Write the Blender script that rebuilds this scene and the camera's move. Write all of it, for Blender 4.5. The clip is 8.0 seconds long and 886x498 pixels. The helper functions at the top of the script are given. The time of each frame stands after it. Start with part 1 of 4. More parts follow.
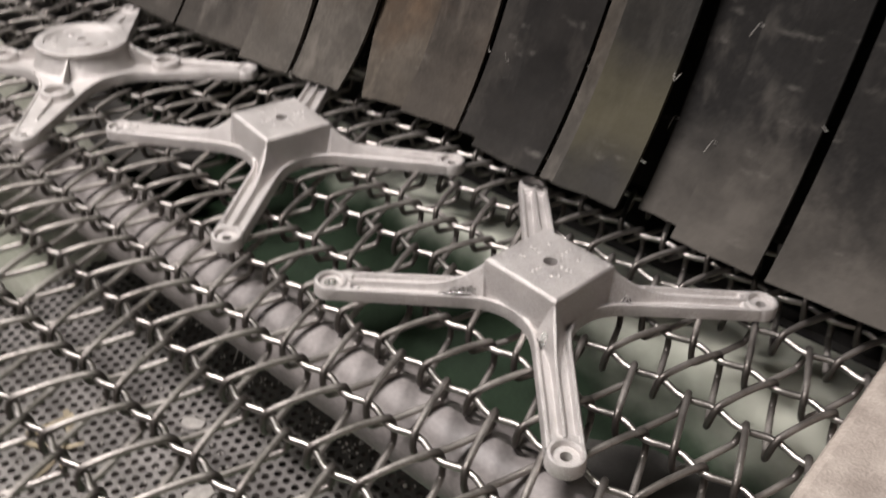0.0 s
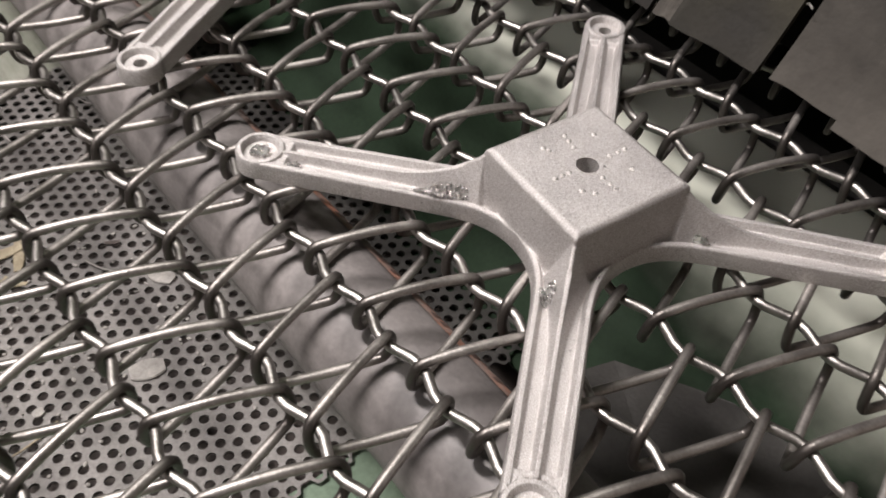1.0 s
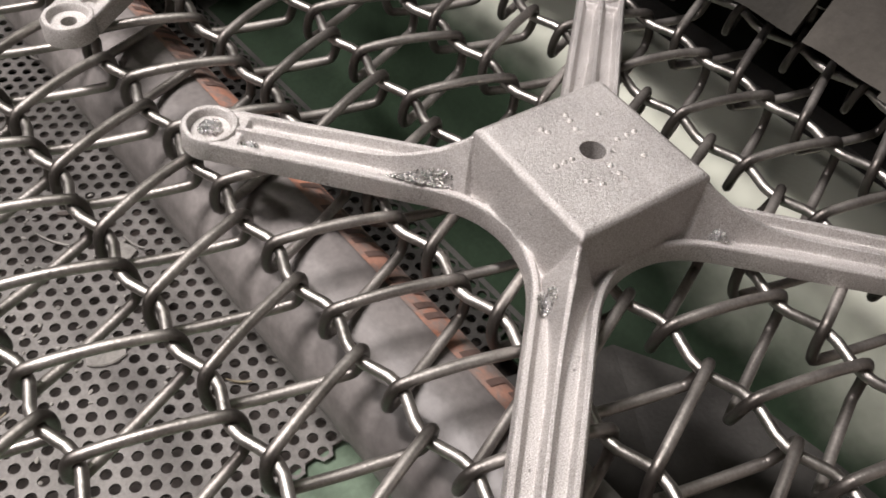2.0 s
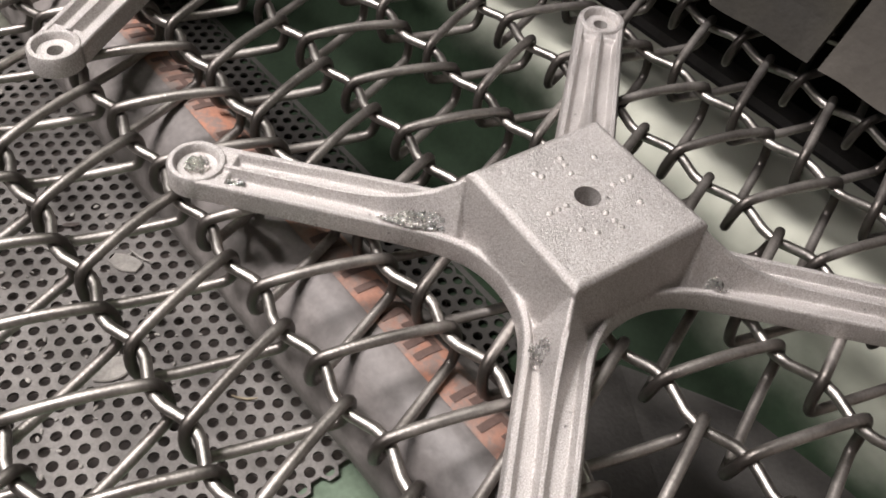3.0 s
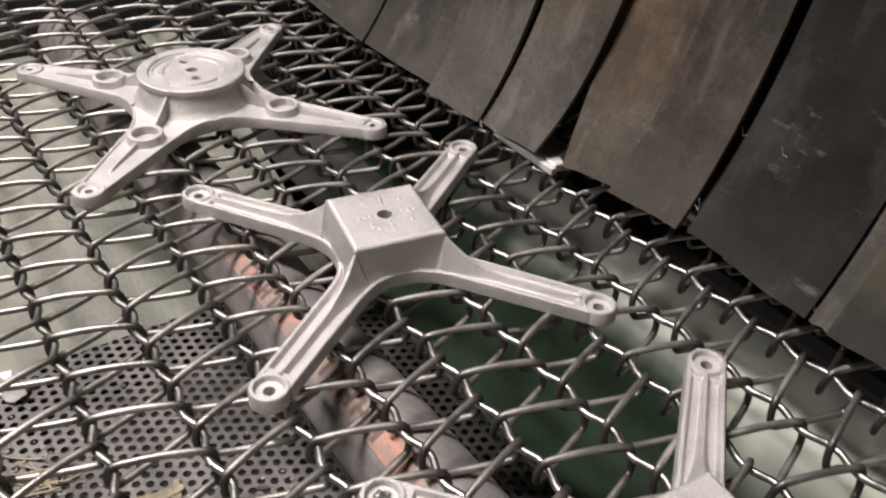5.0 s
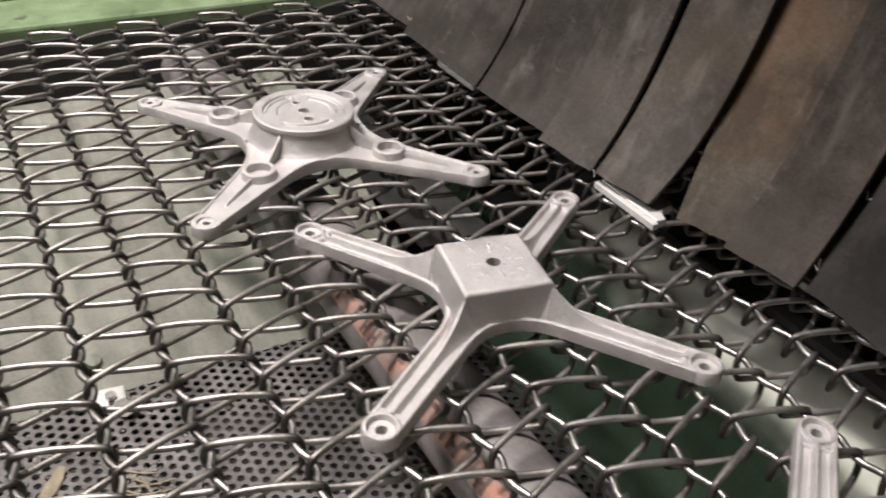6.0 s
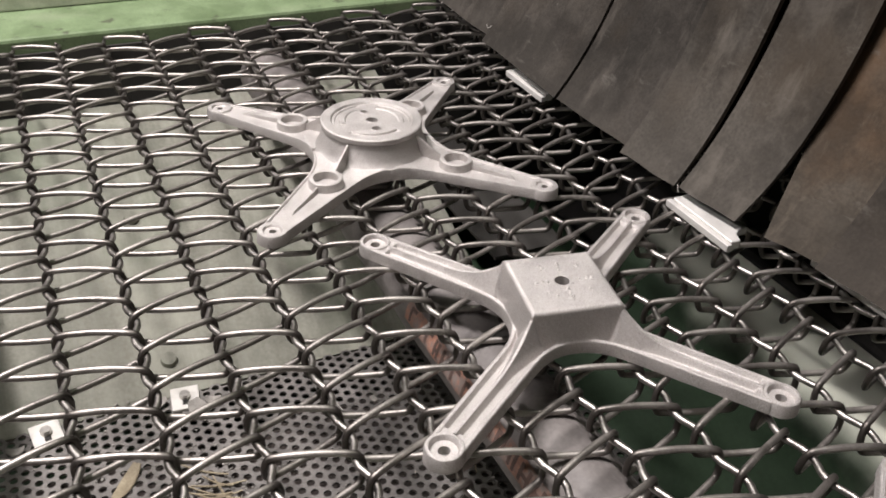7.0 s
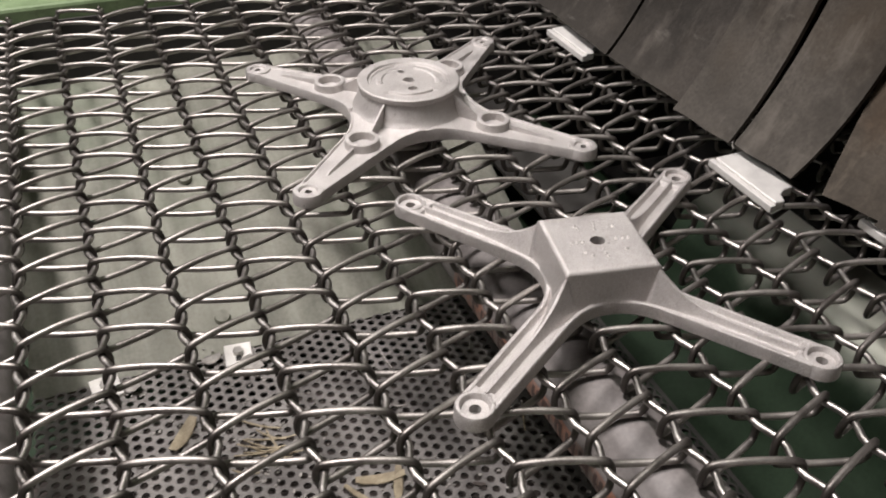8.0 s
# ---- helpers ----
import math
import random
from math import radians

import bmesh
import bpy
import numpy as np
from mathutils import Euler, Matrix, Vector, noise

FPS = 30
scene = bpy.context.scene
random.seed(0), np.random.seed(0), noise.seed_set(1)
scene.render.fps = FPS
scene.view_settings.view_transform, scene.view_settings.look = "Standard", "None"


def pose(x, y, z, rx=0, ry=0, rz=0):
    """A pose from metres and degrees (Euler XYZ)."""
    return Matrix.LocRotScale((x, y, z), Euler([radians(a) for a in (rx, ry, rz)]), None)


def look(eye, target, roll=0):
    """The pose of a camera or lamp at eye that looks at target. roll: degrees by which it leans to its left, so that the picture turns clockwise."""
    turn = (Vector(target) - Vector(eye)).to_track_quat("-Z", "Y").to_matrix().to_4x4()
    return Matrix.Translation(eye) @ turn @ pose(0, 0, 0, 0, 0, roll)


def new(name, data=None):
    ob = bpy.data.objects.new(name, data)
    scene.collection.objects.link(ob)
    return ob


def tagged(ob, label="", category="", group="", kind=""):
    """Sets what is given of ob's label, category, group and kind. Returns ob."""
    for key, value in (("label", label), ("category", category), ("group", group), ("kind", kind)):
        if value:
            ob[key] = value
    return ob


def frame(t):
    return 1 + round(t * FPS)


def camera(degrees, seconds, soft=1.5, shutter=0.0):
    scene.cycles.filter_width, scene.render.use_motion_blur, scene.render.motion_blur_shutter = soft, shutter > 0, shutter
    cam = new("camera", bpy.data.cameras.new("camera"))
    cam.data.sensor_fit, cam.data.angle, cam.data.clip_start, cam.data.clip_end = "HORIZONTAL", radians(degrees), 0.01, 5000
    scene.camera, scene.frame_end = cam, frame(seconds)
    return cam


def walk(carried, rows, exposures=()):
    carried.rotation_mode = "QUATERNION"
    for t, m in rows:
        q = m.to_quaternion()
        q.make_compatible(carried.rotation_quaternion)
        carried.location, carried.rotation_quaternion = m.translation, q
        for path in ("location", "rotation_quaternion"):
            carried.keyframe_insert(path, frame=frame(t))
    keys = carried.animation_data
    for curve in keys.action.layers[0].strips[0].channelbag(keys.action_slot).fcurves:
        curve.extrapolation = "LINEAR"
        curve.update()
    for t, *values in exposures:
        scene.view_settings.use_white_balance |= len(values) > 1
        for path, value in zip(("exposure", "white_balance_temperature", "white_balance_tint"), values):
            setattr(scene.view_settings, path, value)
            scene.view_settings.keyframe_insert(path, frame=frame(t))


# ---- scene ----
cam = camera(53.6, 8.0, soft=1.75, shutter=0.4)
PATH = [
    (0, (0.2143, -0.3557, 0.3040), (-0.0492, -0.0370, 0.0230), 3.10),
    (0.5, (0.1988, -0.2545, 0.2579), (-0.0742, -0.0030, -0.0771), 3.41),
    (1, (0.1477, -0.2054, 0.2286), (-0.1082, 0.0189, -0.1378), 4.42),
    (1.2, (0.1351, -0.1981, 0.2163), (-0.1144, 0.0253, -0.1549), 4.72),
    (2.3, (0.1120, -0.1956, 0.2015), (-0.1131, 0.0394, -0.1781), 8.67),
    (2.5, (0.1100, -0.1977, 0.2008), (-0.1160, 0.0417, -0.1755), 9.12),
    (3, (0.1041, -0.1947, 0.2070), (-0.1244, 0.0385, -0.1717), 8.72),
    (3.5, (0.1021, -0.1953, 0.2112), (-0.1340, 0.0373, -0.1632), 8.22),
    (4, (0.1049, -0.2073, 0.2394), (-0.1515, 0.0256, -0.1213), 6.12),
    (4.5, (0.1110, -0.2200, 0.2663), (-0.1816, 0.0143, -0.0646), 3.52),
    (4.7, (0.1060, -0.2350, 0.2870), (-0.2040, 0.0023, -0.0254), 3.20),
    (5.8, (0.0989, -0.2735, 0.2983), (-0.2535, -0.0525, 0.0209), 3.39),
    (6, (0.0917, -0.2873, 0.3011), (-0.2652, -0.0727, 0.0244), 3.53),
    (6.5, (0.0784, -0.3037, 0.3043), (-0.2915, -0.1089, 0.0300), 3.45),
    (7, (0.0793, -0.2981, 0.3005), (-0.2936, -0.1111, 0.0250), 2.87),
    (7.5, (0.0772, -0.3048, 0.2973), (-0.2957, -0.1231, 0.0181), 2.82),
    (8, (0.0817, -0.3012, 0.2953), (-0.2920, -0.1424, 0.0035), 0.95),
]
walk(cam, [(t, look(eye, target, roll)) for t, eye, target, roll in PATH], [(0, 0.07), (0.5, 0.1), (1.1, 0.0), (4.5, 0.0), (6, -0.05), (7, -0.12), (8, -0.28)])

# ---- world and light ----
SPEED = 0.010            # metres a second at which the belt runs out of the curtain, towards -y
world = bpy.data.worlds.new("world")
scene.world = world
world.use_nodes = True
world.node_tree.nodes["Background"].inputs[0].default_value = (0.5, 0.55, 0.6, 1)
world.node_tree.nodes["Background"].inputs[1].default_value = 0.01
scene.view_settings.exposure = 0.0

# Two added lamps, both unseen, set where the highlights and shadows call for them.
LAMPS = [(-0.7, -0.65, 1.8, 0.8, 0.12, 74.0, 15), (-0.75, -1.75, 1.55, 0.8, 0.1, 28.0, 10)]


# ---- materials ----
def material(name, colour, rough=0.5, metal=0.0, second=None, scale=40.0, fine=600.0, bump=0.15, spread=0.12, gloss=0.5, grainy=0.12):
    """A surface with stains at one scale and grain at another."""
    m = bpy.data.materials.new(name)
    m.use_nodes = True
    nodes, links = m.node_tree.nodes, m.node_tree.links
    bsdf = nodes["Principled BSDF"]
    bsdf.inputs["Metallic"].default_value = metal
    bsdf.inputs["Specular IOR Level"].default_value = gloss
    at = nodes.new("ShaderNodeTexCoord")
    big = nodes.new("ShaderNodeTexNoise")
    big.inputs["Scale"].default_value, big.inputs["Detail"].default_value, big.inputs["Roughness"].default_value = scale, 6, 0.6
    small = nodes.new("ShaderNodeTexNoise")
    small.inputs["Scale"].default_value, small.inputs["Detail"].default_value = fine, 3
    links.new(at.outputs["Object"], big.inputs["Vector"])
    links.new(at.outputs["Object"], small.inputs["Vector"])
    ramp = nodes.new("ShaderNodeValToRGB")
    other = second or tuple(c * 0.7 for c in colour)
    ramp.color_ramp.elements[0].position, ramp.color_ramp.elements[1].position = 0.35, 0.65
    ramp.color_ramp.elements[0].color, ramp.color_ramp.elements[1].color = (*other, 1), (*colour, 1)
    links.new(big.outputs["Fac"], ramp.inputs["Fac"])
    grain = nodes.new("ShaderNodeMix")
    grain.data_type, grain.blend_type = "RGBA", "OVERLAY"
    grain.inputs["Factor"].default_value = grainy
    links.new(ramp.outputs["Color"], grain.inputs["A"])
    crisp = nodes.new("ShaderNodeMapRange")
    crisp.inputs["From Min"].default_value, crisp.inputs["From Max"].default_value = 0.3, 0.7
    links.new(small.outputs["Fac"], crisp.inputs["Value"])
    links.new(crisp.outputs["Result"], grain.inputs["B"])
    links.new(grain.outputs["Result"], bsdf.inputs["Base Color"])
    rr = nodes.new("ShaderNodeMapRange")
    rr.inputs["From Min"].default_value, rr.inputs["From Max"].default_value = 0.3, 0.7
    rr.inputs["To Min"].default_value, rr.inputs["To Max"].default_value = max(0.05, rough - spread), min(1.0, rough + spread)
    links.new(big.outputs["Fac"], rr.inputs["Value"])
    links.new(rr.outputs["Result"], bsdf.inputs["Roughness"])
    if bump:
        b = nodes.new("ShaderNodeBump")
        b.inputs["Strength"].default_value, b.inputs["Distance"].default_value = bump, 0.001
        links.new(small.outputs["Fac"], b.inputs["Height"])
        links.new(b.outputs["Normal"], bsdf.inputs["Normal"])
    return m


def grimed(m, reach0, reach1, dark):
    """Dark grime where the wires rub, at the hooks of a spiral."""
    nodes, links = m.node_tree.nodes, m.node_tree.links
    bsdf = nodes["Principled BSDF"]
    was = bsdf.inputs["Base Color"].links[0].from_socket
    at, split, size, fade, mix = (nodes.new("ShaderNode" + k) for k in ("TexCoord", "SeparateXYZ", "Math", "MapRange", "Mix"))
    size.operation, mix.data_type = "ABSOLUTE", "RGBA"
    fade.inputs["From Min"].default_value, fade.inputs["From Max"].default_value = reach0, reach1
    fade.inputs["To Max"].default_value = 0.88
    mix.inputs["B"].default_value = (*dark, 1)
    links.new(at.outputs["Object"], split.inputs[0])
    links.new(split.outputs["Y"], size.inputs[0])
    links.new(size.outputs[0], fade.inputs["Value"])
    links.new(fade.outputs["Result"], mix.inputs["Factor"])
    links.new(was, mix.inputs["A"])
    links.new(mix.outputs["Result"], bsdf.inputs["Base Color"])
    return m


CAST = material("blasted_aluminium", (0.6, 0.575, 0.56), 0.5, 0.7, (0.51, 0.488, 0.475), 45, 2600, 0.5, 0.1, 0.5, 0.5)


def pitted(m, scale, low, high, dark):
    """Scattered small pits, sunk and darker than the skin round them."""
    nodes, links = m.node_tree.nodes, m.node_tree.links
    bsdf = nodes["Principled BSDF"]
    was = bsdf.inputs["Base Color"].links[0].from_socket
    at, noise, pit, mix, dent = (nodes.new("ShaderNode" + k) for k in ("TexCoord", "TexNoise", "MapRange", "Mix", "Bump"))
    noise.inputs["Scale"].default_value, noise.inputs["Detail"].default_value = scale, 1.5
    pit.inputs["From Min"].default_value, pit.inputs["From Max"].default_value = low, high
    mix.data_type = "RGBA"
    mix.inputs["B"].default_value = (*dark, 1)
    dent.inputs["Strength"].default_value, dent.inputs["Distance"].default_value, dent.invert = 0.6, 0.0006, True
    links.new(at.outputs["Object"], noise.inputs["Vector"])
    links.new(noise.outputs["Fac"], pit.inputs["Value"])
    links.new(pit.outputs["Result"], mix.inputs["Factor"])
    links.new(was, mix.inputs["A"])
    links.new(mix.outputs["Result"], bsdf.inputs["Base Color"])
    links.new(pit.outputs["Result"], dent.inputs["Height"])
    links.new(bsdf.inputs["Normal"].links[0].from_socket, dent.inputs["Normal"])
    links.new(dent.outputs["Normal"], bsdf.inputs["Normal"])
    return m


pitted(CAST, 420, 0.725, 0.78, (0.24, 0.23, 0.22))
WIRE = material("worn_steel_wire", (0.46, 0.435, 0.41), 0.45, 0.9, (0.27, 0.25, 0.235), 45, 900, 0.15, 0.1)
grimed(WIRE, 0.0135, 0.0205, (0.07, 0.062, 0.056))
RODS = material("polished_steel_rod", (0.44, 0.42, 0.4), 0.4, 1.0, (0.26, 0.245, 0.23), 70, 900, 0.1, 0.08)


def stained(m, scale, squash, low, high, tint, most):
    """Stains with a shape of their own, laid over a material; squash stretches them."""
    nodes, links = m.node_tree.nodes, m.node_tree.links
    bsdf = nodes["Principled BSDF"]
    was = bsdf.inputs["Base Color"].links[0].from_socket
    at, place, noise, edge, mix = (nodes.new("ShaderNode" + k) for k in ("TexCoord", "Mapping", "TexNoise", "MapRange", "Mix"))
    place.inputs["Scale"].default_value = squash
    noise.inputs["Scale"].default_value, noise.inputs["Detail"].default_value, noise.inputs["Roughness"].default_value = scale, 7, 0.65
    edge.inputs["From Min"].default_value, edge.inputs["From Max"].default_value, edge.inputs["To Max"].default_value = low, high, most
    mix.data_type = "RGBA"
    mix.inputs["B"].default_value = (*tint, 1)
    links.new(at.outputs["Object"], place.inputs["Vector"])
    links.new(place.outputs["Vector"], noise.inputs["Vector"])
    links.new(noise.outputs["Fac"], edge.inputs["Value"])
    links.new(edge.outputs["Result"], mix.inputs["Factor"])
    links.new(was, mix.inputs["A"])
    links.new(mix.outputs["Result"], bsdf.inputs["Base Color"])
    return m


def rubber(name, colour, dark, stain, amount, foot, pale_tone):
    """Dusty rubber with stains in patches, long scuffs down the strip, and a paler tone towards its foot."""
    m = material(name, colour, 0.75, 0.0, dark, 11, 420, 0.2, 0.12, 0.15, 0.2)
    stained(m, 6.0, (1, 1, 1), 0.5 - amount, 0.72 - amount, stain, 0.8)
    stained(m, 13.0, (1, 1, 0.8), 0.48, 0.6, tuple(c * 0.5 for c in dark), 0.55)
    stained(m, 24.0, (1, 1, 0.7), 0.55, 0.68, pale_tone, 0.35)
    stained(m, 30.0, (1.6, 1, 0.25), 0.55, 0.72, tuple(c * 2.0 for c in colour), 0.55)
    stained(m, 55.0, (0.5, 1, 1.5), 0.62, 0.72, (0.16, 0.15, 0.135), 0.4)
    nodes, links = m.node_tree.nodes, m.node_tree.links
    bsdf = nodes["Principled BSDF"]
    was = bsdf.inputs["Base Color"].links[0].from_socket
    at, split, noise, add, fade, mix = (nodes.new("ShaderNode" + k) for k in ("TexCoord", "SeparateXYZ", "TexNoise", "Math", "MapRange", "Mix"))
    noise.inputs["Scale"].default_value, noise.inputs["Detail"].default_value, noise.inputs["Roughness"].default_value = 18.0, 6, 0.65
    add.operation, add.inputs[1].default_value = "MULTIPLY_ADD", 0.16
    fade.inputs["From Min"].default_value, fade.inputs["From Max"].default_value, fade.inputs["To Max"].default_value = -0.2, -0.31, foot
    mix.data_type = "RGBA"
    mix.inputs["B"].default_value = (*pale_tone, 1)
    links.new(at.outputs["Object"], split.inputs[0])
    links.new(at.outputs["Object"], noise.inputs["Vector"])
    links.new(noise.outputs["Fac"], add.inputs[0])
    links.new(split.outputs["Z"], add.inputs[2])
    links.new(add.outputs[0], fade.inputs["Value"])
    links.new(fade.outputs["Result"], mix.inputs["Factor"])
    links.new(was, mix.inputs["A"])
    links.new(mix.outputs["Result"], bsdf.inputs["Base Color"])
    return m


RUBBER = rubber("dusty_rubber", (0.056, 0.05, 0.044), (0.024, 0.022, 0.0195), (0.04, 0.031, 0.022), 0.0, 0.25, (0.09, 0.082, 0.072))
RUBBER_PALE = rubber("dusty_rubber_worn", (0.074, 0.067, 0.058), (0.034, 0.031, 0.027), (0.052, 0.041, 0.03), 0.02, 0.4, (0.125, 0.114, 0.1))
RUBBER_BROWN = rubber("rust_stained_rubber", (0.082, 0.069, 0.055), (0.04, 0.034, 0.027), (0.122, 0.074, 0.042), 0.07, 0.25, (0.09, 0.08, 0.067))


def patched(m, height, reach, tint, most):
    """A cloudy patch of another tint across a strip, at a height in its own space."""
    nodes, links = m.node_tree.nodes, m.node_tree.links
    bsdf = nodes["Principled BSDF"]
    was = bsdf.inputs["Base Color"].links[0].from_socket
    at, split, noise, add, off, size, fade, mix = (nodes.new("ShaderNode" + k) for k in ("TexCoord", "SeparateXYZ", "TexNoise", "Math", "Math", "Math", "MapRange", "Mix"))
    noise.inputs["Scale"].default_value, noise.inputs["Detail"].default_value = 22.0, 5
    add.operation, add.inputs[1].default_value = "MULTIPLY_ADD", 0.07
    off.operation, off.inputs[1].default_value = "SUBTRACT", height + 0.035
    size.operation = "ABSOLUTE"
    fade.inputs["From Min"].default_value, fade.inputs["From Max"].default_value = reach, 0.0
    fade.inputs["To Max"].default_value, fade.interpolation_type = most, "SMOOTHSTEP"
    mix.data_type = "RGBA"
    mix.inputs["B"].default_value = (*tint, 1)
    links.new(at.outputs["Object"], split.inputs[0])
    links.new(at.outputs["Object"], noise.inputs["Vector"])
    links.new(noise.outputs["Fac"], add.inputs[0])
    links.new(split.outputs["Z"], add.inputs[2])
    links.new(add.outputs[0], off.inputs[0])
    links.new(off.outputs[0], size.inputs[0])
    links.new(size.outputs[0], fade.inputs["Value"])
    links.new(fade.outputs["Result"], mix.inputs["Factor"])
    links.new(was, mix.inputs["A"])
    links.new(mix.outputs["Result"], bsdf.inputs["Base Color"])
    return m


RUBBER_OLIVE = patched(rubber("yellowed_rubber", (0.024, 0.0225, 0.02), (0.014, 0.0135, 0.012), (0.026, 0.023, 0.018), 0.0, 0.25, (0.06, 0.054, 0.045)), -0.308, 0.055, (0.11, 0.1, 0.06), 0.4)
RUBBER_DARK = rubber("dark_rubber", (0.014, 0.013, 0.012), (0.0085, 0.008, 0.0075), (0.014, 0.012, 0.0105), 0.0, 0.3, (0.06, 0.054, 0.047))
RUBBER_PALE_FOOT = rubber("dark_rubber_pale_foot", (0.015, 0.014, 0.013), (0.009, 0.0085, 0.008), (0.015, 0.0125, 0.0105), 0.0, 0.85, (0.105, 0.096, 0.084))
RUBBER_RUSTY = rubber("rust_speckled_dark_rubber", (0.05, 0.043, 0.036), (0.026, 0.0225, 0.019), (0.075, 0.048, 0.031), 0.05, 0.4, (0.085, 0.074, 0.062))
WHITE = material("white_washer_paint", (0.9, 0.885, 0.85), 0.5, 0.0, (0.78, 0.76, 0.72), 90, 900, 0.1, 0.1)
PLATE = material("dusty_perforated_steel", (0.29, 0.277, 0.265), 0.55, 0.5, (0.165, 0.157, 0.15), 22, 500, 0.2, 0.12)
SHEET = material("pale_green_painted_sheet", (0.315, 0.314, 0.268), 0.6, 0.0, (0.2, 0.204, 0.17), 9, 300, 0.1, 0.1, 0.2)
# Dark for grime, and for the shade on steel below the belt.
GRIMY_SHADED = material("grimy_shaded_steel", (0.066, 0.063, 0.058), 0.55, 0.2, (0.032, 0.03, 0.028), 16, 400, 0.2, 0.12)
stained(SHEET, 22.0, (0.12, 1.6, 0.12), 0.46, 0.66, (0.4, 0.405, 0.345), 0.6)
stained(SHEET, 7.0, (0.5, 1, 0.5), 0.52, 0.64, (0.16, 0.19, 0.135), 0.6)
GREEN = material("green_machine_paint", (0.2, 0.275, 0.15), 0.5, 0.0, (0.13, 0.185, 0.095), 25, 500, 0.2, 0.12)
stained(GREEN, 60.0, (1, 1, 1), 0.6, 0.68, (0.07, 0.075, 0.05), 0.8)
stained(GREEN, 190.0, (1, 1, 1), 0.66, 0.72, (0.05, 0.052, 0.04), 0.75)
stained(GREEN, 16.0, (1, 0.4, 1), 0.55, 0.7, (0.27, 0.3, 0.21), 0.5)
BLANK = material("bright_blasted_casting", (0.78, 0.77, 0.74), 0.5, 0.35, (0.66, 0.65, 0.63), 60, 2000, 0.25, 0.1, 0.5, 0.3)
HOPPERGREEN = material("soft_green_hopper_paint", (0.24, 0.32, 0.235), 0.5, 0.0, (0.16, 0.225, 0.16), 14, 300, 0.1, 0.1)
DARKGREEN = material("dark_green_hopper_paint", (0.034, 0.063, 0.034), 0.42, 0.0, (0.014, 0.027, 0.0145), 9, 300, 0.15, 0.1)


def pale_above(name, paint, y0, y1):
    """Dark green paint that turns pale from y0 to y1, along a slanting border."""
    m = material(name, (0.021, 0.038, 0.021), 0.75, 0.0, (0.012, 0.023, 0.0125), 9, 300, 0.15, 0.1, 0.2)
    nodes, links = m.node_tree.nodes, m.node_tree.links
    bsdf = nodes["Principled BSDF"]
    was = bsdf.inputs["Base Color"].links[0].from_socket
    at, split, noise, add, fade, mix = (nodes.new("ShaderNode" + k) for k in ("TexCoord", "SeparateXYZ", "TexNoise", "Math", "MapRange", "Mix"))
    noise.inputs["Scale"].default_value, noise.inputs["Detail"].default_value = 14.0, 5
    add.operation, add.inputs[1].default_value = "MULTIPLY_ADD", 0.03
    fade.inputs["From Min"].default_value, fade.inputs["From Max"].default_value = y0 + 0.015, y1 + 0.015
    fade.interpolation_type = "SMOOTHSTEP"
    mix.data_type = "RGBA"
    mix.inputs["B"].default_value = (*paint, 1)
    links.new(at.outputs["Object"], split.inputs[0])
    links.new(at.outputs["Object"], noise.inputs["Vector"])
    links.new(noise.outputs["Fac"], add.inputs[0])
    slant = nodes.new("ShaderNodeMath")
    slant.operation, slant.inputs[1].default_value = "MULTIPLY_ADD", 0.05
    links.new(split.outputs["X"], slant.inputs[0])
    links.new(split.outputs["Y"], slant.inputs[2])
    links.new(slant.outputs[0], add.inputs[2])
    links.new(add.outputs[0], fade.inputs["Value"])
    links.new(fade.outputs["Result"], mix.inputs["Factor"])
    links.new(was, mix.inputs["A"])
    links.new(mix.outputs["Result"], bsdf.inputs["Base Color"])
    return m


PALE_ABOVE = pale_above("green_chute_paint_pale_above", (0.6, 0.62, 0.535), 0.114, 0.146)
BROWN = material("dark_brown_steel", (0.115, 0.094, 0.084), 0.6, 0.1, (0.06, 0.05, 0.045), 12, 300, 0.2, 0.1)
# Near black: the darkness of tunnel and gaps is put into this colour.
DARK = material("near_black_for_shade", (0.045, 0.042, 0.04), 0.8, 0.0, (0.026, 0.025, 0.024), 10, 300, 0.1, 0.1)
ROLLER = material("grey_rubber_roller", (0.22, 0.202, 0.195), 0.55, 0.0, (0.12, 0.11, 0.107), 14, 400, 0.15, 0.1)
ORANGE = material("faded_orange_print", (0.44, 0.2, 0.13), 0.6, 0.0, (0.21, 0.165, 0.145), 38, 600, 0.1, 0.1)
stained(ORANGE, 130.0, (1, 1, 1), 0.46, 0.6, (0.2, 0.18, 0.17), 0.75)
INK = material("dark_print", (0.13, 0.085, 0.072), 0.6, 0.0, None, 60, 600, 0.0, 0.1)
BEIGE = material("dusty_beige_rail_paint", (0.39, 0.345, 0.305), 0.7, 0.0, (0.24, 0.205, 0.18), 60, 900, 0.5, 0.1)
ZINC = material("bright_zinc", (0.68, 0.66, 0.62), 0.4, 0.6, (0.5, 0.49, 0.46), 80, 900, 0.15, 0.1)
STRAW = material("dry_straw", (0.44, 0.38, 0.27), 0.7, 0.0, (0.3, 0.25, 0.17), 90, 900, 0.2, 0.1)
PAPER = material("grey_paint_flake", (0.45, 0.43, 0.4), 0.7, 0.0, None, 90, 900, 0.2, 0.1)
SHOT = material("steel_shot", (0.6, 0.585, 0.57), 0.25, 1.0, (0.32, 0.31, 0.3), 500, 2000, 0.0, 0.08)
CONCRETE = material("grey_concrete", (0.3, 0.29, 0.27), 0.8, 0.0, (0.22, 0.21, 0.2), 2, 60, 0.3, 0.1)
